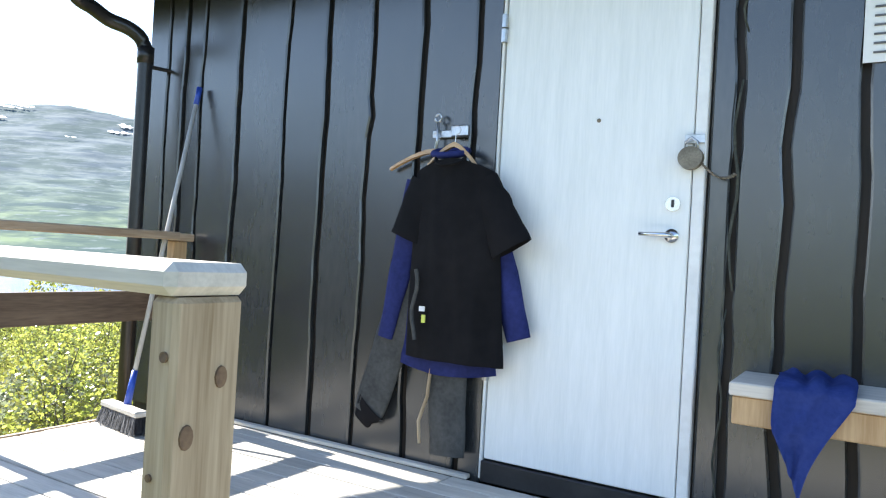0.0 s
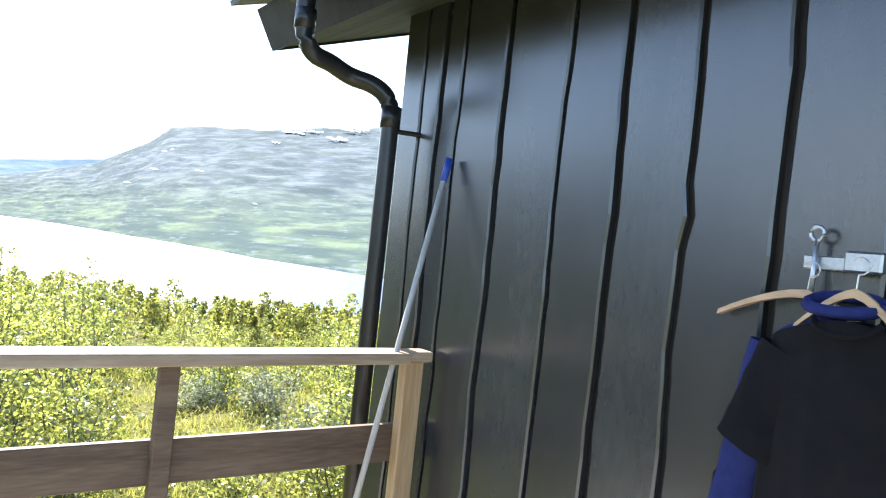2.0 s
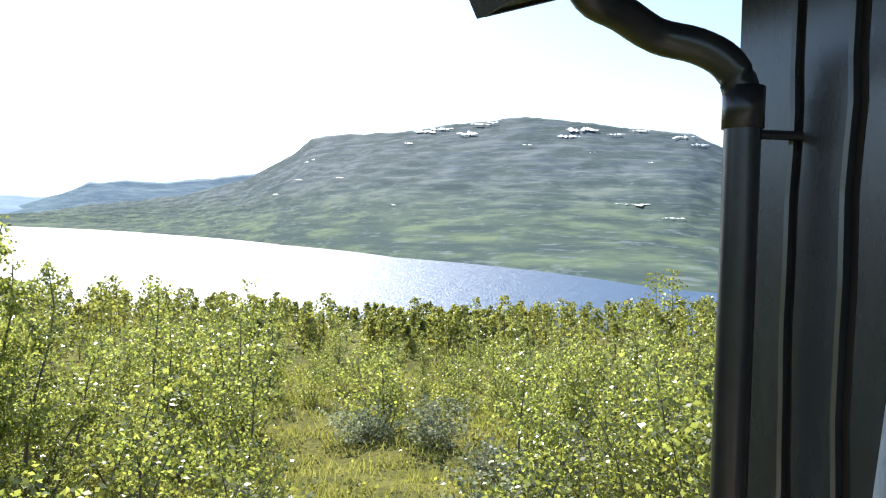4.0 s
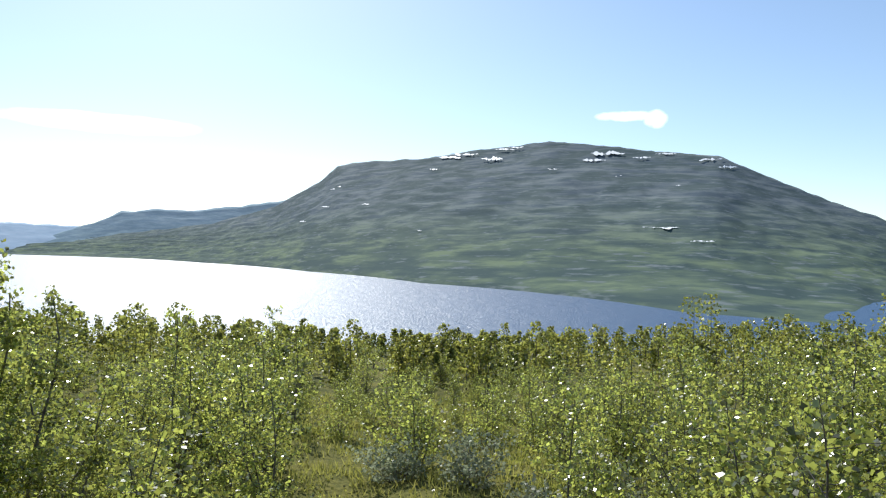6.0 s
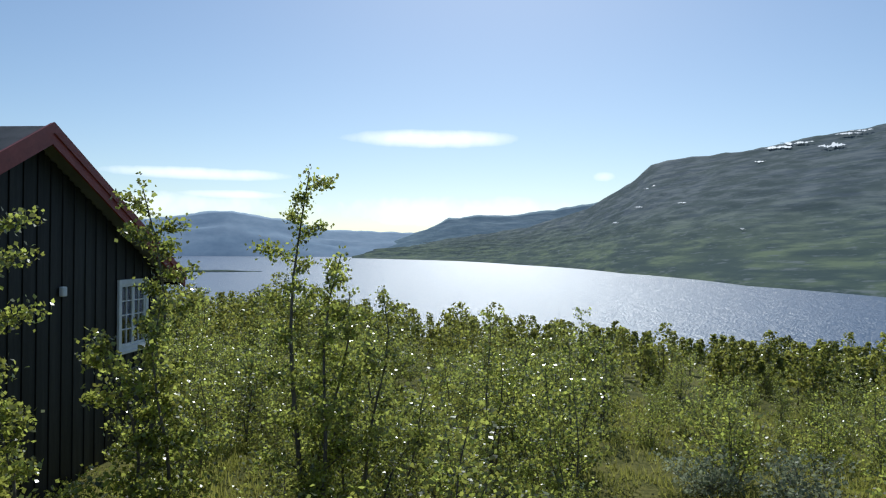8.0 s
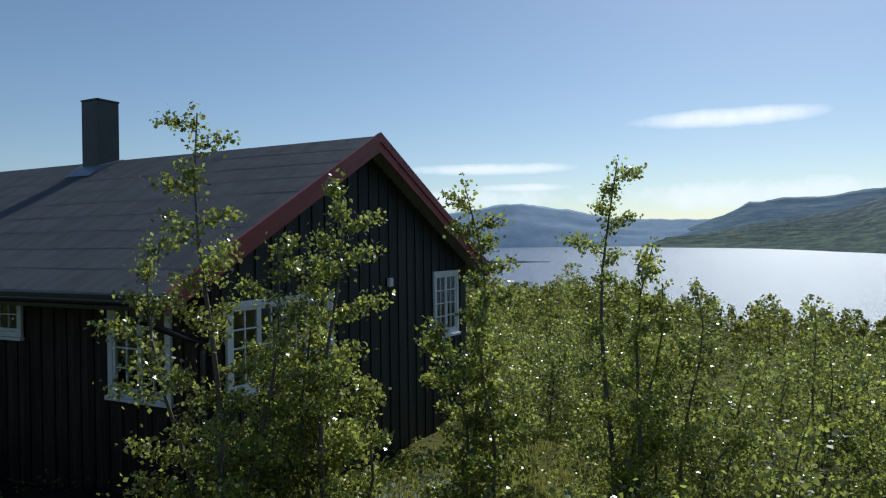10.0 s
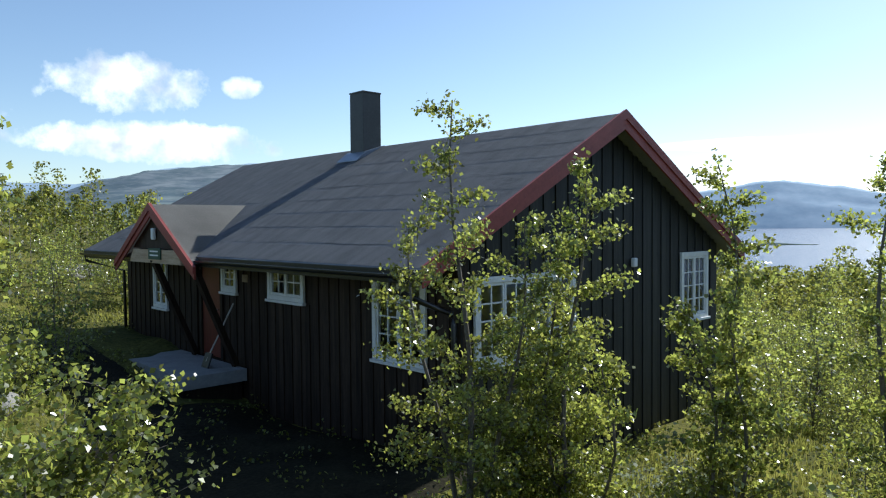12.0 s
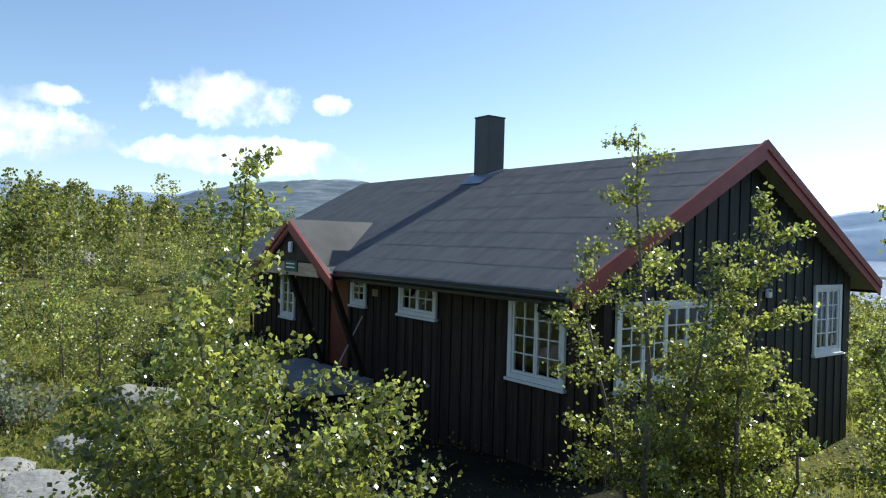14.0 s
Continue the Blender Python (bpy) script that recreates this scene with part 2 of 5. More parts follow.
def fell_mat(name, low1, low2, high1, high2, z0, z1):
    """Heath in ledges: green slopes below, grey rock and heath above, thin level streaks and specks. The colours given
    hold blue haze.
    """
    m = bpy.data.materials.new(name)
    m.use_nodes = True
    t = m.node_tree
    p = t.nodes["Principled BSDF"]
    p.inputs["Roughness"].default_value, p.inputs["Specular IOR Level"].default_value = 0.95, 0.05
    co = t.nodes.new("ShaderNodeTexCoord")

    def tex(scale, stretch, detail, lo, hi):
        mp = t.nodes.new("ShaderNodeMapping")
        mp.inputs["Scale"].default_value = stretch
        t.links.new(co.outputs["Object"], mp.inputs["Vector"])
        n = t.nodes.new("ShaderNodeTexNoise")
        n.inputs["Scale"].default_value, n.inputs["Detail"].default_value, n.inputs["Roughness"].default_value = scale, detail, 0.62
        t.links.new(mp.outputs[0], n.inputs["Vector"])
        r = t.nodes.new("ShaderNodeMapRange")
        r.inputs[1].default_value, r.inputs[2].default_value = lo, hi
        t.links.new(n.outputs["Fac"], r.inputs[0])
        return r.outputs[0]

    def mix(fac, a, b, mode="MIX"):
        x = t.nodes.new("ShaderNodeMix")
        x.data_type, x.blend_type = "RGBA", mode
        for sock, v in ((x.inputs[0], fac), (x.inputs[6], a), (x.inputs[7], b)):
            if isinstance(v, tuple):
                sock.default_value = (*v, 1)
            elif isinstance(v, float):
                sock.default_value = v
            else:
                t.links.new(v, sock)
        return x.outputs[2]

    ledge = tex(0.016, (0.5, 0.5, 5.0), 10, 0.42, 0.58)
    blot = tex(0.012, (0.8, 0.8, 3.0), 9, 0.43, 0.57)
    sp = t.nodes.new("ShaderNodeSeparateXYZ")
    t.links.new(co.outputs["Object"], sp.inputs[0])
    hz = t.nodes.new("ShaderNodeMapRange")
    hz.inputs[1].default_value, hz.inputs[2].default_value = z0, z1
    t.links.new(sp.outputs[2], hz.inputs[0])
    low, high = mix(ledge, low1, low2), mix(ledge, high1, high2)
    # green heath gives way to grey with height, bluer by the haze painted in
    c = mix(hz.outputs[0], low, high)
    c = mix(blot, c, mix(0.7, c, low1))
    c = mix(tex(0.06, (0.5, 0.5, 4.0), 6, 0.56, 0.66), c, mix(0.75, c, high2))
    t.links.new(c, p.inputs["Base Color"])
    return m


FELLM = fell_mat("hazed_fell_heath", (0.050, 0.080, 0.078), (0.150, 0.195, 0.120), (0.090, 0.118, 0.142), (0.172, 0.20, 0.208), 5.0, 130.0)
# blue haze of the distance is painted into these base colours, palest farthest off
HILLM = fell_mat("haze_tinted_heath_hill", (0.09, 0.13, 0.15), (0.15, 0.20, 0.19), (0.12, 0.155, 0.185), (0.22, 0.25, 0.27), 20.0, 120.0)
MIDM = fell_mat("haze_blue_ridge", (0.13, 0.20, 0.25), (0.18, 0.26, 0.29), (0.16, 0.235, 0.30), (0.24, 0.31, 0.36), 20.0, 160.0)
FARM = mat("haze_blue_far_fell", (0.25, 0.345, 0.45), (0.34, 0.43, 0.53), 0.004, 0.95, 0, fine=6, spec=0.05)
SNOW = mat("old_snow", (0.75, 0.77, 0.8), (0.85, 0.86, 0.88), 0.02, 0.7, 0)
WATER = mat("lake_water", (0.004, 0.045, 0.12), (0.008, 0.06, 0.15), 0.12, 0.40, 1.0, (1, 1, 1), fine=6, dist=1.8, spec=0.6)
GREENSIGN = mat("green_sign", (0.02, 0.06, 0.035), (0.03, 0.08, 0.045), 6, 0.5, 0)
YELLOWTAG = mat("yellow_tag", (0.55, 0.6, 0.08), (0.7, 0.72, 0.15), 9, 0.6, 0)
GLASS = bpy.data.materials.new("window_glass")
GLASS.use_nodes = True
gp = GLASS.node_tree.nodes["Principled BSDF"]
gp.inputs["Base Color"].default_value = (0.75, 0.8, 0.8, 1)
gp.inputs["Roughness"].default_value, gp.inputs["Transmission Weight"].default_value = 0.02, 1.0
gp.inputs["IOR"].default_value = 1.45


# ---------------------------------------------------------------- mesh helpers
def link(name, me, material, parent=None, label=""):
    ob = new(name, me)
    if material and not me.materials:
        me.materials.append(material)
    if parent:
        ob.parent = parent
    if label:
        ob["label"] = label
    return ob


def part(name, bm, material, parent=None, label="", smooth=False):
    me = bpy.data.meshes.new(name)
    bmesh.ops.recalc_face_normals(bm, faces=bm.faces[:])
    bm.to_mesh(me)
    bm.free()
    if smooth:
        me.shade_smooth()
    return link(name, me, material, parent, label)


def bx(bm, a, b, m=None):
    vs = [bm.verts.new((x, y, z)) for x in (a[0], b[0]) for y in (a[1], b[1]) for z in (a[2], b[2])]
    for f in ((0, 1, 3, 2), (4, 6, 7, 5), (0, 4, 5, 1), (2, 3, 7, 6), (0, 2, 6, 4), (1, 5, 7, 3)):
        bm.faces.new([vs[i] for i in f])
    if m:
        for v in vs:
            v.co = m @ v.co
    return vs


def boxed(name, a, b, material, parent=None, label="", bevel=0.004, m=None):
    bm = bmesh.new()
    bx(bm, [min(p, q) for p, q in zip(a, b)], [max(p, q) for p, q in zip(a, b)])
    if bevel:
        bmesh.ops.bevel(bm, geom=bm.edges[:], offset=bevel, segments=1, affect="EDGES")
    if m:
        bm.transform(m)
    return part(name, bm, material, parent, label)


def prism(pts, depth, axis="y"):
    """Outline in (x, z) pushed along y by depth, or in (y, z) along x."""
    bm = bmesh.new()
    put = (lambda p, d: (p[0], d, p[1])) if axis == "y" else (lambda p, d: (d, p[0], p[1]))
    a = [bm.verts.new(put(p, depth[0])) for p in pts]
    b = [bm.verts.new(put(p, depth[1])) for p in pts]
    bm.faces.new(a)
    bm.faces.new(b[::-1])
    for i in range(len(pts)):
        j = (i + 1) % len(pts)
        bm.faces.new((a[i], b[i], b[j], a[j]))
    return bm


def tube(bm, pts, radii, seg=8, cap=True):
    pts = [Vector(p) for p in pts]
    rings = []
    for i, p in enumerate(pts):
        d = (pts[min(i + 1, len(pts) - 1)] - pts[max(i - 1, 0)]).normalized()
        u = d.cross(Vector((0, 0, 1)) if abs(d.z) < 0.9 else Vector((1, 0, 0))).normalized()
        w = d.cross(u)
        r = radii[i] if isinstance(radii, (list, tuple)) else radii
        rings.append([bm.verts.new(p + (u * math.cos(k * 2 * math.pi / seg) + w * math.sin(k * 2 * math.pi / seg)) * r) for k in range(seg)])
    for a, b in zip(rings, rings[1:]):
        for k in range(seg):
            bm.faces.new((a[k], a[(k + 1) % seg], b[(k + 1) % seg], b[k]))
    if cap:
        bm.faces.new(rings[0][::-1])
        bm.faces.new(rings[-1])


def empty(name, m, label, category, group=""):
    ob = new(name)
    ob.matrix_world = m
    return tagged(ob, label, category, group)


def quads_mesh(name, q):
    """A mesh of loose quads from an array (n, 4, 3)."""
    q = np.asarray(q, dtype=np.float32)
    n = len(q)
    me = bpy.data.meshes.new(name)
    me.vertices.add(n * 4)
    me.loops.add(n * 4)
    me.polygons.add(n)
    me.vertices.foreach_set("co", q.reshape(-1))
    me.loops.foreach_set("vertex_index", np.arange(n * 4, dtype=np.int32))
    me.polygons.foreach_set("loop_start", np.arange(0, n * 4, 4, dtype=np.int32))
    me.update(calc_edges=True)
    me.validate()
    return me


# ---------------------------------------------------------------- the ground
def smooth(a, b, v):
    k = np.clip((v - a) / (b - a), 0, 1)
    return k * k * (3 - 2 * k)


def ground_z(x, y):
    x, y = np.asarray(x, float), np.asarray(y, float)
    s = -0.88 * x + 0.47 * y
    z = -0.62 - 0.095 * np.clip(s, -60, 70) * np.where(s > 0, 1.0, 0.55)
    z = z - 0.24 * np.clip(s - 70, 0, 400)
    z = z + 2.3 * np.exp(-((x + 14) ** 2 + (y + 52) ** 2) / 420.0)
    z = z - 0.75 * np.exp(-((x + 11) ** 2 + (y + 9) ** 2) / 60.0)
    z = z + 0.16 * np.sin(x * 0.9 + 1) * np.sin(y * 0.7 + 2) + 0.07 * np.sin(x * 2.3) * np.sin(y * 2.1 + 1)
    k = np.exp(-((x + 0.2) ** 2 + (y - 2.0) ** 2) / 18.0)
    return z * (1 - 0.5 * k) + (-0.66) * 0.5 * k


def grid_mesh(name, xs, ys, zf):
    X, Y = np.meshgrid(xs, ys)
    co = np.stack([X, Y, zf(X, Y)], -1).reshape(-1, 3)
    nx, ny = len(xs), len(ys)
    faces = [(j * nx + i, j * nx + i + 1, (j + 1) * nx + i + 1, (j + 1) * nx + i) for j in range(ny - 1) for i in range(nx - 1)]
    me = bpy.data.meshes.new(name)
    me.from_pydata(co.tolist(), [], faces)
    me.shade_smooth()
    return me


def spread(c):
    near = np.arange(-24, 24.01, 0.5)
    far = 24 * 1.16 ** np.arange(1, 31)
    return np.concatenate([-far[::-1], near, far]) + c


LAKE_Z = -30.0
gr = link("ground", grid_mesh("ground", spread(-6), spread(-2), lambda X, Y: np.maximum(ground_z(X, Y), LAKE_Z - 3.0)), GROUND)
tagged(gr, "mossy heath ground falling towards the lake", "ground", kind="structure")

bm = bmesh.new()
bmesh.ops.create_circle(bm, cap_ends=True, radius=4850, segments=96)
bm.transform(pose(0, 0, LAKE_Z))
tagged(part("water", bm, WATER), "blue lake water glittering under the sun", "lake", kind="structure")


# far shore: skyline as (yaw, elevation) and shore distance as (yaw, metres)
def polar_fell(name, sky_pts, shore_pts, deep, material, rows, seed, label, rough=0.22):
    yaws = np.arange(sky_pts[0][0], sky_pts[-1][0] + 0.01, 0.3)
    el = np.interp(yaws, [p[0] for p in sky_pts], [p[1] for p in sky_pts])
    sh = np.interp(yaws, [p[0] for p in shore_pts], [p[1] for p in shore_pts])
    co = []
    for r in range(rows + 2):
        k = min(r / rows, 1.0)
        for i, yw in enumerate(yaws):
            d = sh[i] + deep * k
            d = min(d, 4900)
            e0 = math.degrees(math.atan2(LAKE_Z - 1.75, sh[i]))
            nz = noise.fractal(Vector((yw * 0.35, k * 6, seed)), 0.8, 2.1, 6)
            n2 = noise.fractal(Vector((yw * 0.12, k * 2.2, seed + 9)), 0.9, 2.0, 4)
            e = e0 + (el[i] - e0) * (k ** 0.85) + (nz * rough + n2 * rough * 1.5) * min(1, el[i] / 3 + 0.2) * math.sin(math.pi * min(k, 0.93))
            e += 0.16 * noise.fractal(Vector((yw * 0.16, k * 26, seed + 4)), 0.9, 2.0, 3) * math.sin(math.pi * min(k, 0.97))
            if r >= rows:
                e += 0.10 * noise.fractal(Vector((yw * 0.9, 1.0, seed + 2)), 0.9, 2.0, 4)
            z = 1.75 + d * math.tan(radians(e))
            if r == 0:
                z = LAKE_Z - 1
            if r == rows + 1:
                d, z = d + 60, LAKE_Z - 5
            a = radians(yw)
            co.append((-math.sin(a) * d, math.cos(a) * d, z))
    n = len(yaws)
    faces = [(r * n + i, r * n + i + 1, (r + 1) * n + i + 1, (r + 1) * n + i) for r in range(rows + 1) for i in range(n - 1)]
    me = bpy.data.meshes.new(name)
    me.from_pydata(co, [], faces)
    me.shade_smooth()
    return tagged(link(name, me, material), label, "mountain", kind="structure")


MAIN_SKY = [(0, 3.5), (20, 2.6), (35, 2.6), (42, 5.6), (46.5, 7.7), (51, 8.2), (55, 8.7), (59, 9.1), (64.6, 8.4), (69, 7.6), (74.0, 7.2), (75.8, 6.8), (77.2, 5.6), (78.6, 4.7),
            (80.8, 3.4), (85.2, 2.1), (90.0, 1.3), (94.0, 0.8), (97.4, 0.4), (99.5, -0.4)]
SHORE = [(0, 360), (30, 390), (40, 412), (48.9, 450), (58, 600), (69, 787), (78, 1190), (86, 1900), (91, 2600), (99, 3400)]
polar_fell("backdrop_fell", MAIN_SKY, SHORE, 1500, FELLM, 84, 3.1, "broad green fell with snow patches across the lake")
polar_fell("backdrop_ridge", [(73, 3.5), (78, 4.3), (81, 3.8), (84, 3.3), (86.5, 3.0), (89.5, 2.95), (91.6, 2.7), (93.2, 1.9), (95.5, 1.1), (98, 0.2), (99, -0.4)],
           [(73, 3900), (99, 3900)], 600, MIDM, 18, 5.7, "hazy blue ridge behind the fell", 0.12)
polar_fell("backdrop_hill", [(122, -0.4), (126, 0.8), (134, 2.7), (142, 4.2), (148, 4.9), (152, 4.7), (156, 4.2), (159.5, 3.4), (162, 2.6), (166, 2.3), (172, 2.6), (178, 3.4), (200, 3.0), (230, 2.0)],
           [(122, 1500), (230, 1300)], 900, HILLM, 30, 6.2, "grey-green heath hill beyond the house, tinted with haze", 0.16)
# a low wooded spit reaching into the lake
bm = bmesh.new()
bmesh.ops.create_icosphere(bm, subdivisions=4, radius=1)
for v in bm.verts:
    w = 1 + 0.3 * noise.noise(v.co * 2.3)
    v.co = Vector((v.co.x * 95 * w, v.co.y * 22 * w, v.co.z * 3.2 * w))
spit = part("backdrop_spit", bm, FELLM, smooth=True)
spit.matrix_world = pose(-math.sin(radians(111.5)) * 1120, math.cos(radians(111.5)) * 1120, LAKE_Z - 0.3, 0, 0, 111.5)
tagged(spit, "low dark spit of land in the lake", "headland", kind="structure")
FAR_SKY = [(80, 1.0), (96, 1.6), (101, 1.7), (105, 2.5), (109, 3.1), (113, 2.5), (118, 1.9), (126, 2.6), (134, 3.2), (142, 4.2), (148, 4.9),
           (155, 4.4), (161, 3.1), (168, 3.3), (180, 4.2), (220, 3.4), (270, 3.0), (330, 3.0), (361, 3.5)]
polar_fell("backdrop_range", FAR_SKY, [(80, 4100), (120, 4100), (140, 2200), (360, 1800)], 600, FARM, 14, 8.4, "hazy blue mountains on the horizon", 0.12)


# snow patches lying on the upper fell
def snow_patch(yaw, el, wid, hei, seed):
    bm = bmesh.new()
    ph = seed * 1.7
    n, m = 44, 5
    rows_ = []
    for j in range(m + 1):
        row = []
        for i in range(n + 1):
            a = i / n * 2 - 1
            prof_ = max(0.03, 1 - a * a) ** 0.7 * max(0.05, 0.4 + 0.9 * noise.fractal(Vector((a * 3.5, seed * 3.7, 1)), 0.8, 2.0, 4))
            b = (j / m * 2 - 1) * prof_ + 0.9 * noise.noise(Vector((a * 1.7, seed, 7)))
            row.append(bm.verts.new(fell_at(yaw + a * wid, el + b * hei, 0.994)))
        rows_.append(row)
    for p, q in zip(rows_, rows_[1:]):
        for i in range(n):
            bm.faces.new((p[i], p[i + 1], q[i + 1], q[i]))
    tagged(part("snow_patch", bm, SNOW, smooth=True), "old white snow patch lying high on the fell", "snow patch", "snow patches on the fell")


def fell_at(yaw, el, near):
    sk = np.interp(yaw, [p[0] for p in MAIN_SKY], [p[1] for p in MAIN_SKY])
    sh = np.interp(yaw, [p[0] for p in SHORE], [p[1] for p in SHORE])
    e0 = math.degrees(math.atan2(LAKE_Z - 1.75, sh))
    k = max(0.02, min(1.0, (el - e0) / (sk - e0))) ** (1 / 0.85)
    d = (sh + 1500 * k) * near - 12
    a = radians(yaw)
    return (-math.sin(a) * d, math.cos(a) * d, 1.75 + d * math.tan(radians(el)))


for i, (yw, e, w, h) in enumerate([(63.6, 7.7, 0.9, 0.22), (65.8, 8.0, 1.1, 0.13), (61.8, 8.6, 0.7, 0.08), (54.6, 8.1, 1.3, 0.24), (50.2, 8.0, 0.8, 0.1),
                                   (68.2, 6.8, 0.4, 0.08), (50.5, 2.4, 1.4, 0.1), (70.8, 2.7, 0.3, 0.06), (75.6, 5.2, 0.25, 0.06), (47, 7.5, 0.9, 0.12),
                                   (78.5, 2.4, 0.25, 0.08), (69.3, 1.9, 0.18, 0.06),
                                   (67.0, 7.75, 0.9, 0.12), (62.6, 8.45, 0.8, 0.1), (52.0, 7.75, 0.7, 0.1), (55.6, 7.6, 0.9, 0.14), (45.8, 6.9, 0.7, 0.14), (76.0, 5.0, 0.4, 0.07),
                                   (76.8, 3.6, 0.35, 0.06), (73.6, 3.9, 0.3, 0.06), (47.5, 1.4, 0.9, 0.07), (53.8, 6.4, 0.3, 0.08), (58.8, 6.9, 0.4, 0.05), (49.0, 5.6, 0.5, 0.06)]):
    snow_patch(yw, e, w, h, i)

# ---------------------------------------------------------------- the near cabin: door wall, roof, deck
WY = 3.33          # face of the door wall
CX = -3.27         # its left corner
DOOR_L, DOOR_R, DOOR_B, DOOR_T = -0.758, 0.075, 0.1, 2.22
EX, EZ, RX, SL = -3.97, 2.491, 0.1, math.tan(radians(22))
HUT_R = 2 * RX - CX


def roof_under(x):
    return EZ + 0.2


cab = empty("cabin_near", pose(0, 0, 0), "dark tarred cabin with an upright board wall", "cabin")
# core walls, with the door opening cut through
for nm, a, b in (("wall_front", (CX + 0.03, DOOR_L - 0.04), None), ("wall_front", (DOOR_R + 0.04, HUT_R - 0.03), None), ("wall_front", (DOOR_L - 0.04, DOOR_R + 0.04), DOOR_T + 0.04)):
    xs = [a[0]] + ([RX] if a[0] < RX < a[1] else []) + [a[1]]
    low = b if b else -0.5
    part(nm, prism([(a[0], low), (a[1], low)] + [(x, roof_under(x)) for x in xs[::-1]], (WY + 0.03, WY + 0.17)), DARKGAP, cab)
part("wall_side", prism([(WY + 0.17, -1.3), (9.5, -1.3), (9.5, roof_under(CX + 0.03)), (WY + 0.17, roof_under(CX + 0.03))], (CX + 0.03, CX + 0.17), "x"), DARKGAP, cab)
part("wall_side", prism([(WY + 0.17, -1.3), (9.5, -1.3), (9.5, roof_under(HUT_R - 0.03)), (WY + 0.17, roof_under(HUT_R - 0.03))], (HUT_R - 0.17, HUT_R - 0.03), "x"), DARKGAP, cab)
part("wall_back", prism([(CX + 0.17, -1.3), (HUT_R - 0.17, -1.3), (HUT_R - 0.17, roof_under(HUT_R)), (RX, roof_under(RX)), (CX + 0.17, roof_under(CX))], (9.36, 9.5)), DARKGAP, cab)
boxed("floor_slab", (CX + 0.17, WY + 0.17, -0.15), (HUT_R - 0.17, 9.36, -0.02), DARKGAP, cab, bevel=0)

SEAMS = [CX, -3.08, -2.92, -2.765, -2.445, -2.09, -1.80, -1.51, -1.207, -0.908, DOOR_L - 0.022]
SEAMS_R = [DOOR_R + 0.06, 0.227, 0.407, 0.657, 0.94, 1.25, 1.55, 1.84, 2.15, 2.45, 2.76, 3.08, HUT_R]


def edge_wave(x, z):
    return (noise.noise(Vector((x * 13.1, z * 1.5, 2.7))) * 0.022 + noise.noise(Vector((x * 5.7, z * 5.0, 8.1))) * 0.013
            + 0.02 * math.exp(-((z - 1.66 + (x + 1.5) * 2.1) / 0.06) ** 2) * (1 if -1.6 < x < -1.4 else 0)
            + (0.012 * math.sin(z * 9.0 + 1.0) * math.sin(z * 3.1) if 0.35 < x < 0.45 else 0))


def wavy_board(x0, x1, first, last, parent, low=-0.02, lift=0.0):
    bm = bmesh.new()
    zt = roof_under((x0 + x1) / 2) + 0.04
    n = 26
    rows_ = []
    g = 0.015
    for i in range(n + 1):
        z = low + (zt - low) * i / n
        a = x0 + (0 if first else g + edge_wave(x0, z))
        b = x1 - (0 if last else g - edge_wave(x1, z) * 0.9)
        bow = 0.003 * noise.noise(Vector((x0 * 3, z * 2, 5)))
        f = WY - lift + bow
        rows_.append([bm.verts.new(p) for p in ((a, WY + 0.028, z), (a, f + 0.007, z), (a + 0.008, f, z), (b - 0.008, f, z), (b, f + 0.007, z), (b, WY + 0.028, z))])
    for p, q in zip(rows_, rows_[1:]):
        for k in range(5):
            bm.faces.new((p[k], p[k + 1], q[k + 1], q[k]))
    bm.faces.new(rows_[0])
    bm.faces.new(rows_[-1])
    return part("board", bm, DARK, parent)


for lst in (SEAMS, SEAMS_R):
    for i in range(len(lst) - 1):
        wavy_board(lst[i], lst[i + 1], i == 0, i == len(lst) - 2, cab, lift=0.006 * (i % 2))
wavy_board(DOOR_L - 0.053, -0.35, True, False, cab, DOOR_T + 0.06)
wavy_board(-0.35, DOOR_R + 0.058, False, True, cab, DOOR_T + 0.06)
for i in range(24):  # side boards, seen edge on
    y0 = WY + 0.17 + i * 0.25
    boxed("side_board", (CX, y0 + 0.012, -1.2), (CX + 0.028, min(y0 + 0.24, 9.48), roof_under(CX) - 0.02), DARK, cab, bevel=0.004)
boxed("corner_board", (CX - 0.002, WY + 0.03, -0.9), (CX + 0.028, WY + 0.168, roof_under(CX) - 0.02), DARK, cab)

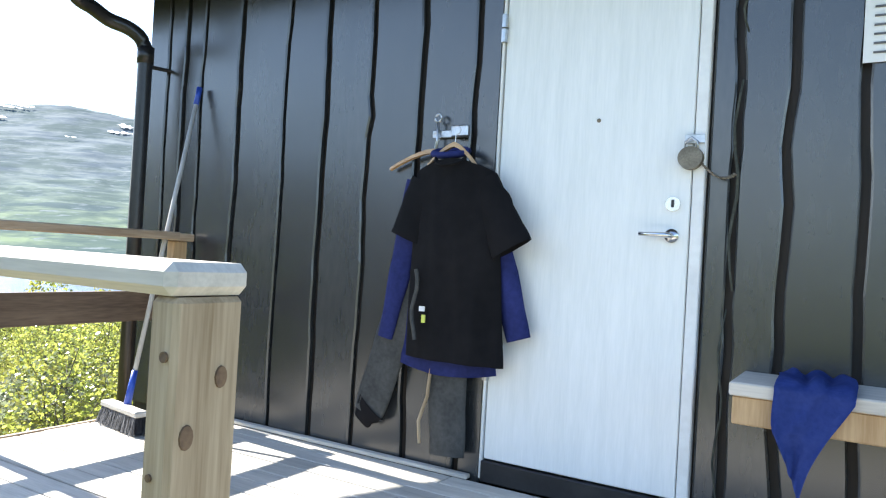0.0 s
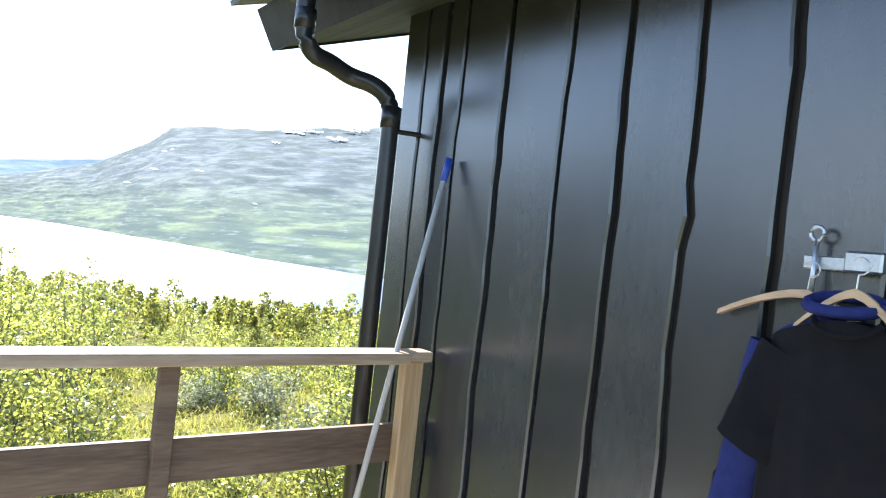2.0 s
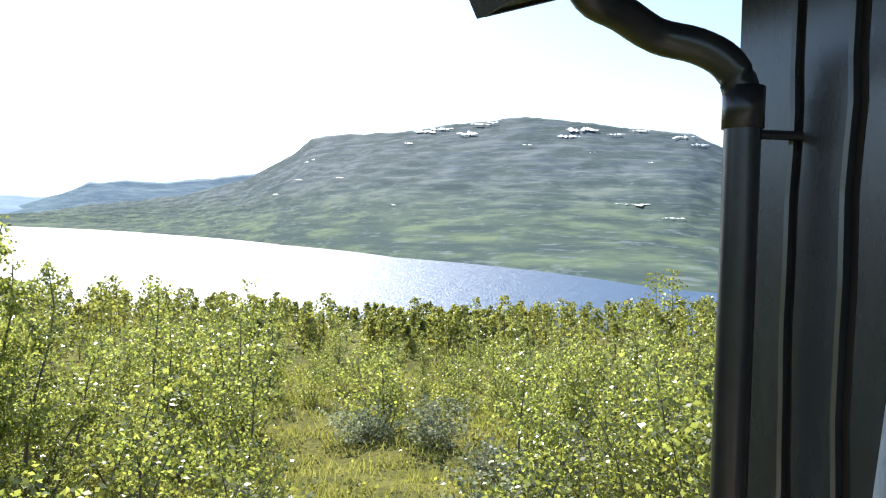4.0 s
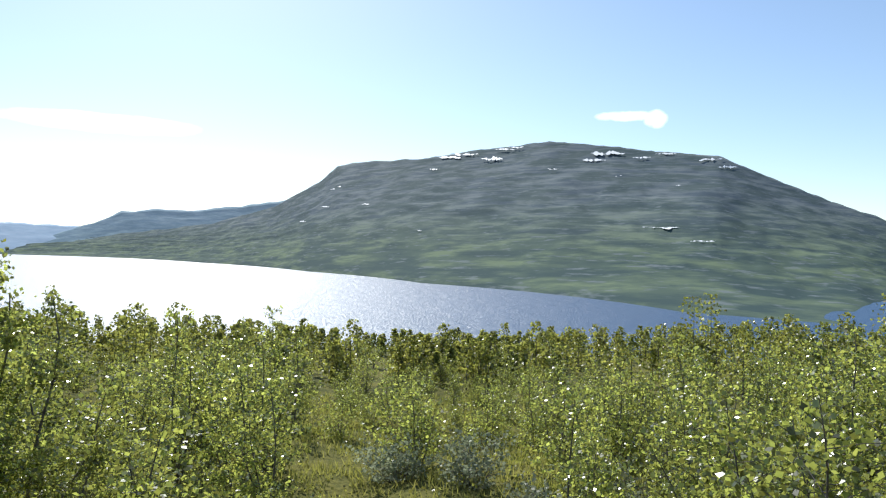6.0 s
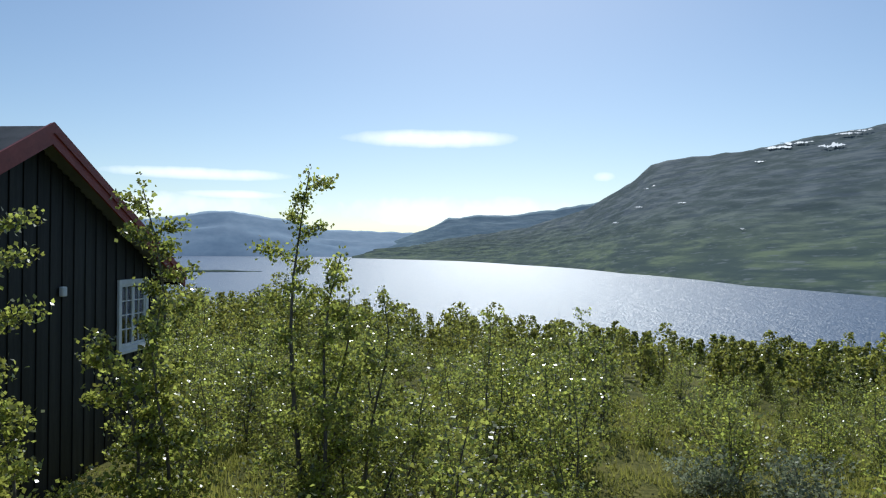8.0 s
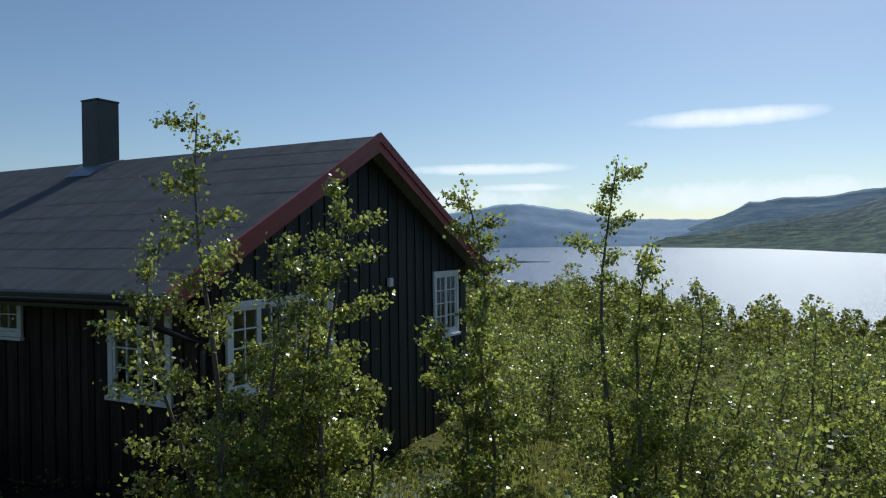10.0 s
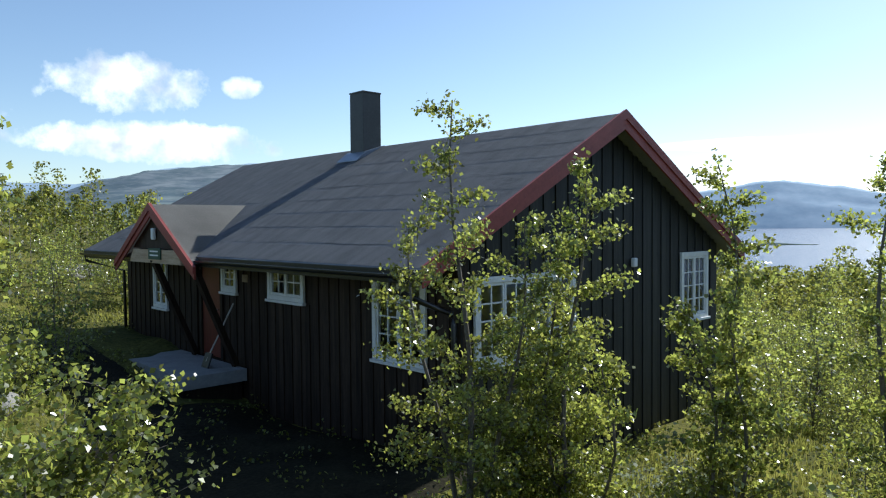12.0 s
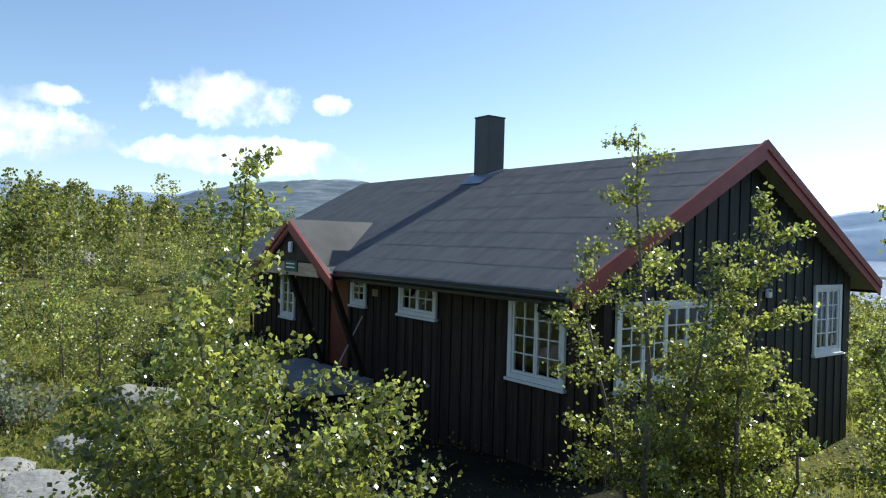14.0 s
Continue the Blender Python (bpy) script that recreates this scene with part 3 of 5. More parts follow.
# roof: front eave, rising away from the deck, boarded underneath
RS = math.tan(radians(20))
RIDGE_Y, ROOF_X0, ROOF_X1 = 6.42, EX, HUT_R + 0.4
for sgn in (1, -1):
    fy = (lambda y: y) if sgn > 0 else (lambda y: 2 * RIDGE_Y - y)
    zr = EZ + (RIDGE_Y - 2.89) * RS
    part("soffit", prism([(fy(y), z) for y, z in ((2.92, EZ + 0.012), (RIDGE_Y, zr), (RIDGE_Y, zr + 0.03), (2.92, EZ + 0.042))], (ROOF_X0 + 0.03, ROOF_X1 - 0.03), "x"), SOFFIT, cab, "weathered greenish soffit boards")
    part("roof", prism([(fy(y), z) for y, z in ((2.88, EZ + 0.05), (RIDGE_Y, zr + 0.032), (RIDGE_Y, zr + 0.2), (2.78, EZ + 0.19))], (ROOF_X0 + 0.03, ROOF_X1 - 0.03), "x"), FELT, cab)
    part("fascia", prism([(fy(y), z) for y, z in ((2.89, EZ - 0.01), (2.918, EZ), (2.82, EZ + 0.2), (2.78, EZ + 0.19))], (ROOF_X0, ROOF_X1), "x"), TARGREEN, cab)
    for x in (ROOF_X0, ROOF_X1 - 0.028):
        part("bargeboard", prism([(fy(y), z) for y, z in ((2.921, EZ), (RIDGE_Y, zr - 0.02), (RIDGE_Y, zr + 0.22), (2.83, EZ + 0.2))], (x, x + 0.028), "x"), TARGREEN, cab)
    part("roof_covering", prism([(fy(y), z) for y, z in ((2.67, EZ + 0.20), (RIDGE_Y, zr + 0.222), (RIDGE_Y, zr + 0.25), (2.66, EZ + 0.225))], (ROOF_X0 - 0.10, ROOF_X1 + 0.10), "x"), FELT, cab)

# gutter along the eave and its downpipe
gut = empty("gutter", pose(-3.2, 2.72, EZ + 0.13), "black steel gutter with a bent downpipe", "gutter")
prof = [(math.cos(a) * 0.06, math.sin(a) * 0.06) for a in [math.pi + k * math.pi / 8 for k in range(9)]]
prof += [(x * 0.9, z * 0.9) for x, z in prof[::-1]]
part("trough", prism(prof, (-0.12, 6.5), "x"), BLACKPIPE, gut)
C = Vector((-3.2, 2.72, EZ + 0.13))
bend = [Vector(p) - C for p in ((-3.205, 2.735, 2.60), (-3.205, 2.74, 2.42), (-3.20, 2.79, 2.325), (-3.21, 2.89, 2.30), (-3.215, 3.0, 2.265), (-3.165, 3.085, 2.24),
                                (-3.125, 3.14, 2.20), (-3.11, 3.172, 2.14), (-3.105, 3.18, 2.06))]


def rounded(pts, per=4):
    """A smooth curve through the points."""
    out = []
    for i in range(len(pts) - 1):
        p0, p1, p2, p3 = pts[max(i - 1, 0)], pts[i], pts[i + 1], pts[min(i + 2, len(pts) - 1)]
        for k in range(per):
            t = k / per
            out.append(0.5 * (2 * p1 + (p2 - p0) * t + (2 * p0 - 5 * p1 + 4 * p2 - p3) * t * t + (3 * p1 - p0 - 3 * p2 + p3) * t ** 3))
    return out + [pts[-1]]


pth = rounded(bend) + [Vector((-3.105, 3.18, 1.0)) - C, Vector((-3.105, 3.18, -0.75)) - C]
bm = bmesh.new()
tube(bm, pth, 0.043, 14)
part("downpipe", bm, BLACKPIPE, gut, smooth=True)
for a, b in ((bend[1] + Vector((0, 0, 0.09)), bend[1]), (bend[8] + Vector((0, 0, 0.08)), bend[8] - Vector((0, 0, 0.02)))):
    bm = bmesh.new()
    tube(bm, [a, b], 0.049, 14)
    part("collar", bm, BLACKPIPE, gut, smooth=True)
bm = bmesh.new()
tube(bm, [Vector((-3.11, 3.19, 2.03)) - C, Vector((-3.06, 3.335, 2.03)) - C], 0.012, 8)
part("bracket", bm, BLACKPIPE, gut)

# the white door
door = boxed("door_1", (DOOR_L, WY - 0.012, DOOR_B), (DOOR_R, WY + 0.03, DOOR_T), WHITE, bevel=0.004)
tagged(door, "plain white door, closed and padlocked", "door", kind="structure")
for a, b in (((DOOR_L - 0.018, WY - 0.022, DOOR_B - 0.09), (DOOR_L - 0.006, WY + 0.029, DOOR_T + 0.05)), ((DOOR_R + 0.006, WY - 0.022, DOOR_B - 0.09), (DOOR_R + 0.05, WY + 0.029, DOOR_T + 0.05)),
             ((DOOR_L - 0.005, WY - 0.022, DOOR_T + 0.006), (DOOR_R + 0.005, WY + 0.029, DOOR_T + 0.05))):
    boxed("door_frame", a, b, WHITETRIM, door)
boxed("threshold", (DOOR_L - 0.005, WY - 0.03, 0.0), (DOOR_R + 0.005, WY + 0.029, DOOR_B - 0.006), BLACKPIPE, door, "black threshold board")
for z in (1.96, 0.45):
    bm = bmesh.new()
    for k in range(2):
        tube(bm, [(DOOR_L - 0.006, WY - 0.026, z + k * 0.066), (DOOR_L - 0.006, WY - 0.026, z + 0.058 + k * 0.066)], 0.015, 10)
    part("hinge", bm, METAL, door, "galvanised hinge")
bm = bmesh.new()
tube(bm, [(0.012, WY - 0.012, 1.12), (0.012, WY - 0.024, 1.12)], 0.027, 18)
tube(bm, [(0.012, WY - 0.02, 1.12), (0.012, WY - 0.058, 1.12), (-0.005, WY - 0.064, 1.121), (-0.105, WY - 0.062, 1.123)], [0.011, 0.011, 0.011, 0.008], 10)
part("handle", bm, CHROME, door, "steel lever handle", smooth=True)
lk = bmesh.new()
tube(lk, [(0.01, WY - 0.012, 1.245), (0.01, WY - 0.02, 1.245)], 0.029, 20)
lk = part("lock", lk, CHROME, door, "round steel lock plate")
boxed("keyhole", (0.004, WY - 0.0235, 1.232), (0.016, WY - 0.0195, 1.262), BLACKPIPE, lk, bevel=0.002)
bm = bmesh.new()
bmesh.ops.create_icosphere(bm, subdivisions=2, radius=0.009, matrix=pose(-0.31, WY - 0.012, 1.59))
part("screw", bm, RUST, door)
# padlock on a hasp, with its chain
pad = empty("padlock", pose(0.075, WY - 0.05, 1.42), "old brass padlock on a steel hasp with a rusty chain", "padlock")
bm = bmesh.new()
tube(bm, [(0, 0.014, 0), (0, -0.016, 0)], [0.048, 0.046], 22)
bm.transform(Matrix.Diagonal((1, 1, 0.95, 1)))
part("body", bm, RUST, pad, smooth=False)
bm = bmesh.new()
tube(bm, [(-0.025, 0, 0.03), (-0.022, 0, 0.062), (0, 0, 0.08), (0.022, 0, 0.062), (0.025, 0, 0.03)], 0.006, 8)
part("shackle", bm, METAL, pad, smooth=True)
boxed("hasp", (-0.03, 0.02, 0.06), (0.045, 0.032, 0.095), METAL, pad, bevel=0.002)
bm = bmesh.new()
for i in range(16):
    a = i / 15
    p = Vector((0.03 + 0.13 * a, 0.02, -0.01 - 0.065 * math.sin(a * 2.2)))
    tube(bm, [p + Vector((-0.006, 0, 0.003)), p + Vector((0.006, -0.004 * (i % 2), -0.003))], 0.0045, 6)
part("chain", bm, RUST, pad)
# strips of bark edge beside the door, pale to stand in for light on board edges
for x, z0, z1, w in ((0.232, 0.92, 1.72, 0.011), (0.215, 0.1, 0.85, 0.008), (0.245, 1.9, 2.3, 0.010)):
    bm = bmesh.new()
    n = 9
    tube(bm, [(x + 0.012 * math.sin(i * 1.3 + x * 9), WY - 0.004, z0 + (z1 - z0) * i / n) for i in range(n + 1)], [0.6 * w * (0.5 + 0.5 * math.sin(math.pi * (i + 0.4) / (n + 0.8))) for i in range(n + 1)], 7)
    part("wane_strip", bm, SOFFIT, cab, "pale strip of wane standing in for light on a board edge", smooth=True)

# hasp on the wall that carries the clothes
hk = empty("wall_hook", pose(-1.0, WY - 0.006, 1.56), "galvanised hasp and hook bolt on the wall", "hook")
boxed("plate", (-0.115, -0.02, -0.018), (0.075, -0.002, 0.018), METAL, hk, bevel=0.003)
boxed("staple", (0.0, -0.05, -0.02), (0.09, -0.021, 0.034), METAL, hk, bevel=0.006)
bm = bmesh.new()
tube(bm, [(-0.078, -0.032, 0.06), (-0.08, -0.034, -0.13)], 0.007, 8)
part("bolt", bm, METAL, hk, smooth=True)
bm = bmesh.new()
tube(bm, [(-0.078 + 0.018 * math.cos(a), -0.032, 0.074 + 0.018 * math.sin(a)) for a in [k * math.pi / 6 for k in range(13)]], 0.006, 8, False)
part("eye", bm, METAL, hk, smooth=True)


# ---------------------------------------------------------------- clothes on hangers
def hanger(m, span, label):
    h = empty("clothes_hanger", m, label, "hanger", "wooden hangers on the wall")
    bm = bmesh.new()
    n = 12
    rows_ = []
    for i in range(n + 1):
        k = i / n * 2 - 1
        x, z = k * span, -0.02 - 0.10 * abs(k) ** 1.5
        w, t = 0.022 * (1 - 0.35 * abs(k)), 0.012
        rows_.append([bm.verts.new(p) for p in ((x, -t, z), (x, t, z), (x, t * 0.7, z + w), (x, -t * 0.7, z + w))])
    for p, q in zip(rows_, rows_[1:]):
        for k in range(4):
            bm.faces.new((p[k], p[(k + 1) % 4], q[(k + 1) % 4], q[k]))
    bm.faces.new(rows_[0])
    bm.faces.new(rows_[-1])
    part("bar", bm, HANGERWOOD, h, smooth=False)
    bm = bmesh.new()
    tube(bm, [(0, 0, 0), (0, 0, 0.035)] + [(0.022 * math.sin(a), 0, 0.055 - 0.02 * math.cos(a)) for a in [k * math.pi / 6 for k in range(9)]], 0.0022, 6)
    part("wire_hook", bm, METAL, h)
    return h


def cloth_sheet(fr, nu=26, nv=30, thick=0.02, seed=0.0, amp=0.012):
    """A hanging double layer: fr(v) gives left and right x and the height at v in 0..1."""
    bm = bmesh.new()
    front, back = [], []
    for j in range(nv + 1):
        v = j / nv
        l, r, z, zs = fr(v)
        fa, ba = [], []
        for i in range(nu + 1):
            u = i / nu
            x = l + (r - l) * u
            edge = 1 - 0.75 * abs(2 * u - 1) ** 6
            fold = noise.noise(Vector((x * 11, z * 1.3, seed))) * amp * (0.4 + v) + noise.noise(Vector((x * 28, z * 3, seed + 4))) * amp * 0.3
            bulge = math.sin(math.pi * u) ** 0.6 * thick
            dz = zs * abs(2 * u - 1) ** 1.6
            fa.append(bm.verts.new((x, -bulge + fold, z + dz)))
            ba.append(bm.verts.new((x, bulge * 0.5 + fold + 0.004, z + dz)))
        front.append(fa)
        back.append(ba)
    for g in (front, back):
        for a, b in zip(g, g[1:]):
            for i in range(nu):
                bm.faces.new((a[i], a[i + 1], b[i + 1], b[i]))
    for a, b in zip(range(nv), range(1, nv + 1)):
        bm.faces.new((front[a][0], front[b][0], back[b][0], back[a][0]))
        bm.faces.new((front[a][nu], back[a][nu], back[b][nu], front[b][nu]))
    return bm


def lim(a, b, k):
    return a + (b - a) * k


def sleeve(name, a, b, ra, rb, material, parent, seed, flat=0.4):
    bm = bmesh.new()
    a, b = Vector(a), Vector(b)
    n, s = 12, 14
    rings = []
    ax = (b - a).normalized()
    u = Vector((-ax.z, 0, ax.x))
    for i in range(n + 1):
        k = i / n
        c = a.lerp(b, k)
        r = lim(ra, rb, k)
        rings.append([])
        for q in range(s):
            t = q * 2 * math.pi / s
            w = 1 + 0.16 * noise.noise(Vector((math.cos(t) * 2, math.sin(t) * 2 + seed, k * 4)))
            rings[-1].append(bm.verts.new(c + u * math.cos(t) * r * w + Vector((0, 1, 0)) * math.sin(t) * r * flat * w))
    for p, q in zip(rings, rings[1:]):
        for k in range(s):
            bm.faces.new((p[k], p[(k + 1) % s], q[(k + 1) % s], q[k]))
    return part(name, bm, material, parent, smooth=True)


hanger(pose(-1.08, WY - 0.055, 1.485, 0, 6, -4), 0.245, "light wooden hanger under a navy shirt")
hanger(pose(-0.93, WY - 0.125, 1.50, 0, 3, 6), 0.125, "short wooden hanger holding a black tee shirt")
# navy long-sleeved shirt, behind
nv_ = empty("navy_shirt", pose(-0.965, WY - 0.065, 1.43), "navy long-sleeved shirt on a wooden hanger", "shirt")
part("body", cloth_sheet(lambda v: (lim(-0.19, -0.23, v), lim(0.13, 0.27, v), lim(0.0, -0.98, v), 0.03 * (v > 0.9) - 0.07 * (1 - v) ** 3), thick=0.035, seed=3.0), NAVY, nv_, smooth=True)
sleeve("sleeve", (-0.17, 0, -0.10), (-0.315, -0.02, -0.84), 0.08, 0.042, NAVY, nv_, 1.0)
sleeve("sleeve", (0.16, 0, -0.12), (0.375, -0.01, -0.78), 0.075, 0.058, NAVY, nv_, 2.0)
bm = bmesh.new()
tube(bm, [(0.085 * math.cos(a), -0.035 + 0.05 * math.sin(a), 0.03 + 0.02 * math.sin(a)) for a in [k * math.pi / 8 for k in range(17)]], 0.016, 8, False)
part("collar", bm, NAVY, nv_, smooth=True)
# black trousers hanging lowest
tr_ = empty("trousers", pose(-1.08, WY - 0.05, 0.95), "charcoal trousers hanging below the shirts", "trousers")
sleeve("leg", (-0.06, 0, 0.0), (-0.29, -0.01, -0.74), 0.12, 0.085, GREYCLOTH, tr_, 5.0, 0.22)
sleeve("leg", (0.1, -0.005, 0.0), (0.16, -0.01, -0.86), 0.12, 0.09, GREYCLOTH, tr_, 7.0, 0.22)
boxed("waistband", (-0.2, -0.035, -0.06), (0.22, 0.02, 0.02), BLACKCLOTH, tr_, bevel=0.012)
sleeve("cuff", (-0.27, -0.012, -0.70), (-0.33, -0.012, -0.78), 0.088, 0.05, BLACKCLOTH, tr_, 9.0, 0.25)
bm = bmesh.new()
tube(bm, [(0.07, -0.04, -0.45), (0.06, -0.042, -0.6), (0.02, -0.042, -0.72), (0.03, -0.04, -0.82)], 0.008, 7)
part("seam_tape", bm, PINE, tr_, "pale tape seam")
# black t-shirt, in front
ts = empty("tee_shirt", pose(-0.925, WY - 0.12, 1.425), "faded black tee shirt on a wooden hanger", "shirt")
part("body", cloth_sheet(lambda v: (lim(-0.20, -0.215, v), lim(0.20, 0.29, v), lim(0.0, -0.90, v), -0.06 * (1 - v) ** 3), thick=0.05, seed=11.0, amp=0.028), BLACKCLOTH, ts, smooth=True)
sleeve("sleeve", (-0.14, 0, -0.10), (-0.235, -0.01, -0.36), 0.09, 0.09, BLACKCLOTH, ts, 12.0)
sleeve("sleeve", (0.14, 0, -0.10), (0.305, -0.01, -0.39), 0.078, 0.098, BLACKCLOTH, ts, 13.0)
bm = bmesh.new()
tube(bm, [(0.075 * math.cos(a), -0.05 + 0.03 * math.sin(a), 0.0 + 0.035 * -abs(math.sin(a))) for a in [k * math.pi / 8 for k in range(17)]], 0.007, 7, False)
part("neckband", bm, BLACKCLOTH, ts, smooth=True)
for x, z, w, h, mt in ((-0.105, -0.685, 0.028, 0.022, PAPER), (-0.09, -0.735, 0.018, 0.035, YELLOWTAG)):
    boxed("care_label", (x, -0.070, z), (x + w, -0.064, z + h), mt, ts, bevel=0.0, label="small care label")
bm = bmesh.new()
tube(bm, [(-0.135 + 0.012 * math.sin(k * 1.1), -0.066, -0.50 - 0.045 * k) for k in range(8)], 0.009, 6)
part("piping", bm, GREYCLOTH, ts, "grey lining edge")

# ---------------------------------------------------------------- notice, bench, towel
nt = empty("notice", pose(0.63, WY - 0.012, 1.745), "white paper notice with grey lines of text", "notice")
boxed("sheet", (0, -0.003, 0), (0.30, 0.0, 0.42), PAPER, nt, bevel=0)
for i in range(11):
    boxed("text_line", (0.03, -0.0075, 0.03 + i * 0.032), (0.12 + 0.14 * ((i * 7) % 5) / 5, -0.0045, 0.037 + i * 0.032), INK, nt, bevel=0)
bench = empty("bench", pose(0.30, WY, 0), "raw pine wall bench beside the door", "bench")
boxed("seat", (0, -0.34, 0.585), (2.3, -0.012, 0.63), PINE_X, bench, bevel=0.005)
boxed("front_rail", (0.01, -0.325, 0.49), (2.29, -0.29, 0.583), FRESH, bench, bevel=0.004)
for x in (0.55, 2.0):
    boxed("leg", (x, -0.30, 0.0), (x + 0.07, -0.05, 0.488), PINE, bench)
bm = bmesh.new()
n, mrows = 16, 22
gridv = []
for j in range(mrows + 1):
    v = j / mrows
    row = []
    for i in range(n + 1):
        u = i / n
        w = (0.23 if v < 0.4 else 0.23 * (1 - (v - 0.4) * 1.3))
        x = 0.12 + u * w + (0.09 * max(0, v - 0.35)) + 0.02 * math.sin(v * 6)
        wob = 0.03 * noise.noise(Vector((u * 4, v * 4, 1.5)))
        if v < 0.35:
            y, z = -0.05 - v / 0.35 * 0.29, 0.642 + abs(wob) + 0.012 * math.sin(u * 9) ** 2
        else:
            y, z = -0.352 - abs(wob) * 1.6 - 0.01 * math.sin(u * 8), 0.64 - (v - 0.35) * 0.44 * (0.75 + 0.5 * u)
        row.append(bm.verts.new((0.30 + x, WY + y, z)))
    gridv.append(row)
for a, b in zip(gridv, gridv[1:]):
    for i in range(n):
        bm.faces.new((a[i], a[i + 1], b[i + 1], b[i]))
bmesh.ops.solidify(bm, geom=bm.faces[:], thickness=0.006)
tagged(part("towel", bm, BLUECLOTH, smooth=True), "crumpled blue cloth draped over the pine bench", "towel")

# ---------------------------------------------------------------- deck and railings
deck = empty("floor_deck", pose(0, 0, 0), "weathered plank deck before the cabin", "deck")
deck["kind"] = "structure"
DX0, DX1, DY0 = -2.86, 3.4, 1.06
pw = 0.125
ny = int((WY - DY0) / pw)
for i in range(ny):
    y0 = WY - 0.035 - (i + 1) * pw
    brk = [DX0 + 0.02 * random.random(), -0.9 + (i % 3) * 0.9, DX1]
    for a, b in zip(brk, brk[1:]):
        boxed("plank", (a + 0.002, y0 + 0.004, -0.032), (b - 0.002, y0 + pw - 0.004, -0.001 - 0.003 * random.random()), PINE_X, deck, bevel=0.003)
DYE = WY - 0.035 - ny * pw
boxed("underlay", (DX0 + 0.02, DYE + 0.02, -0.044), (DX1 - 0.02, WY - 0.04, -0.035), DARKGAP, deck, bevel=0)
boxed("strip", (-2.62, WY - 0.05, 0.0), (DOOR_L - 0.06, WY - 0.012, 0.02), PINE_X, deck)
for y in (DYE + 0.1, 2.2, 3.1):
    boxed("joist", (DX0 + 0.05, y, -0.18), (DX1, y + 0.05, -0.046), PINE_X, deck)
boxed("rim", (DX0 - 0.035, DYE, -0.2), (DX0 - 0.002, WY - 0.04, -0.002), PINE_Y, deck)
for x in (-2.7, -1.2, 1.2, 3.1):
    for y in (DYE + 0.12, 3.0):
        boxed("deck_post", (x, y + 0.051, float(ground_z(x, y)) - 0.15), (x + 0.1, y + 0.14, -0.033), PINE, deck)
# steps up to the deck
steps = empty("steps", pose(0, 0, 0), "pine steps leading up to the deck", "steps")
for i in range(3):
    z = -0.18 * (i + 1) + 0.0
    boxed("tread", (0.06, DYE - 0.28 * (i + 1) + 0.01, z - 0.04), (1.5, DYE - 0.28 * i - 0.012, z), PINE_X, steps)
for x in (0.1, 1.4):
    part("stringer", prism([(DYE - 0.02, -0.24), (DYE - 0.86, -0.78), (DYE - 0.86, -0.95), (DYE - 0.02, -0.45)], (x, x + 0.045), "x"), PINE, steps)

rail = empty("side_balustrade", pose(-2.69, 0, 0), "pine railing along the lake side of the deck", "railing")
boxed("cap", (-0.09, DYE - 0.05, 0.995), (0.065, WY - 0.202, 1.04), PINE_Y, rail, bevel=0.006)
boxed("cap_end", (-0.105, WY - 0.20, 0.99), (0.0, WY - 0.05, 1.035), PINE_Y, rail, bevel=0.006)
boxed("mid_rail", (-0.13, DYE, 0.535), (-0.095, WY - 0.03, 0.70), WEATHERED_SHADE, rail, bevel=0.004)
boxed("wall_post", (-0.09, WY - 0.17, 0.0), (-0.03, WY - 0.075, 0.988), FRESH, rail, bevel=0.005)
boxed("post", (-0.092, 2.14, 0.0), (-0.044, 2.21, 0.993), WEATHERED_SHADE, rail, bevel=0.005)
boxed("corner_post", (-0.092, DYE + 0.03, 0.0), (0.05, DYE + 0.13, 0.993), PINE, rail, bevel=0.005)
front = empty("front_balustrade", pose(0.026, DYE + 0.026, 0.016), "heavy pine railing and newel at the head of the steps", "railing")
boxed("cap", (-2.62, -0.055, 0.905), (-0.05, 0.078, 0.947), PINE_X, front, bevel=0.012)
newel = boxed("newel", (-0.105, -0.04, -0.016), (-0.054, 0.070, 0.903), PINE, front, bevel=0.007, label="knotty pine newel post")
for y, z, r in ((0.035, 0.80, 0.011), (0.04, 0.62, 0.008), (0.0, 0.57, 0.013), (-0.015, 0.73, 0.012), (0.045, 0.36, 0.010), (0.02, 0.2, 0.009)):
    bm = bmesh.new()
    tube(bm, [(-0.058, y, z), (-0.0515, y, z)], [r, r * 0.85], 12)
    bm.transform(Matrix.Translation((0, 0, z)) @ Matrix.Diagonal((1, 1, 1.5, 1)) @ Matrix.Translation((0, 0, -z)))
    part("knot", bm, KNOT, newel)
for x, z, r in ((-0.07, 0.83, 0.007), (-0.085, 0.68, 0.005)):
    bm = bmesh.new()
    tube(bm, [(x, -0.043, z), (x, -0.037, z)], r, 12)
    part("knot", bm, KNOT, newel)
boxed("post", (-1.4, -0.028, 0.0), (-1.3, 0.07, 0.898), PINE, front, bevel=0.005)

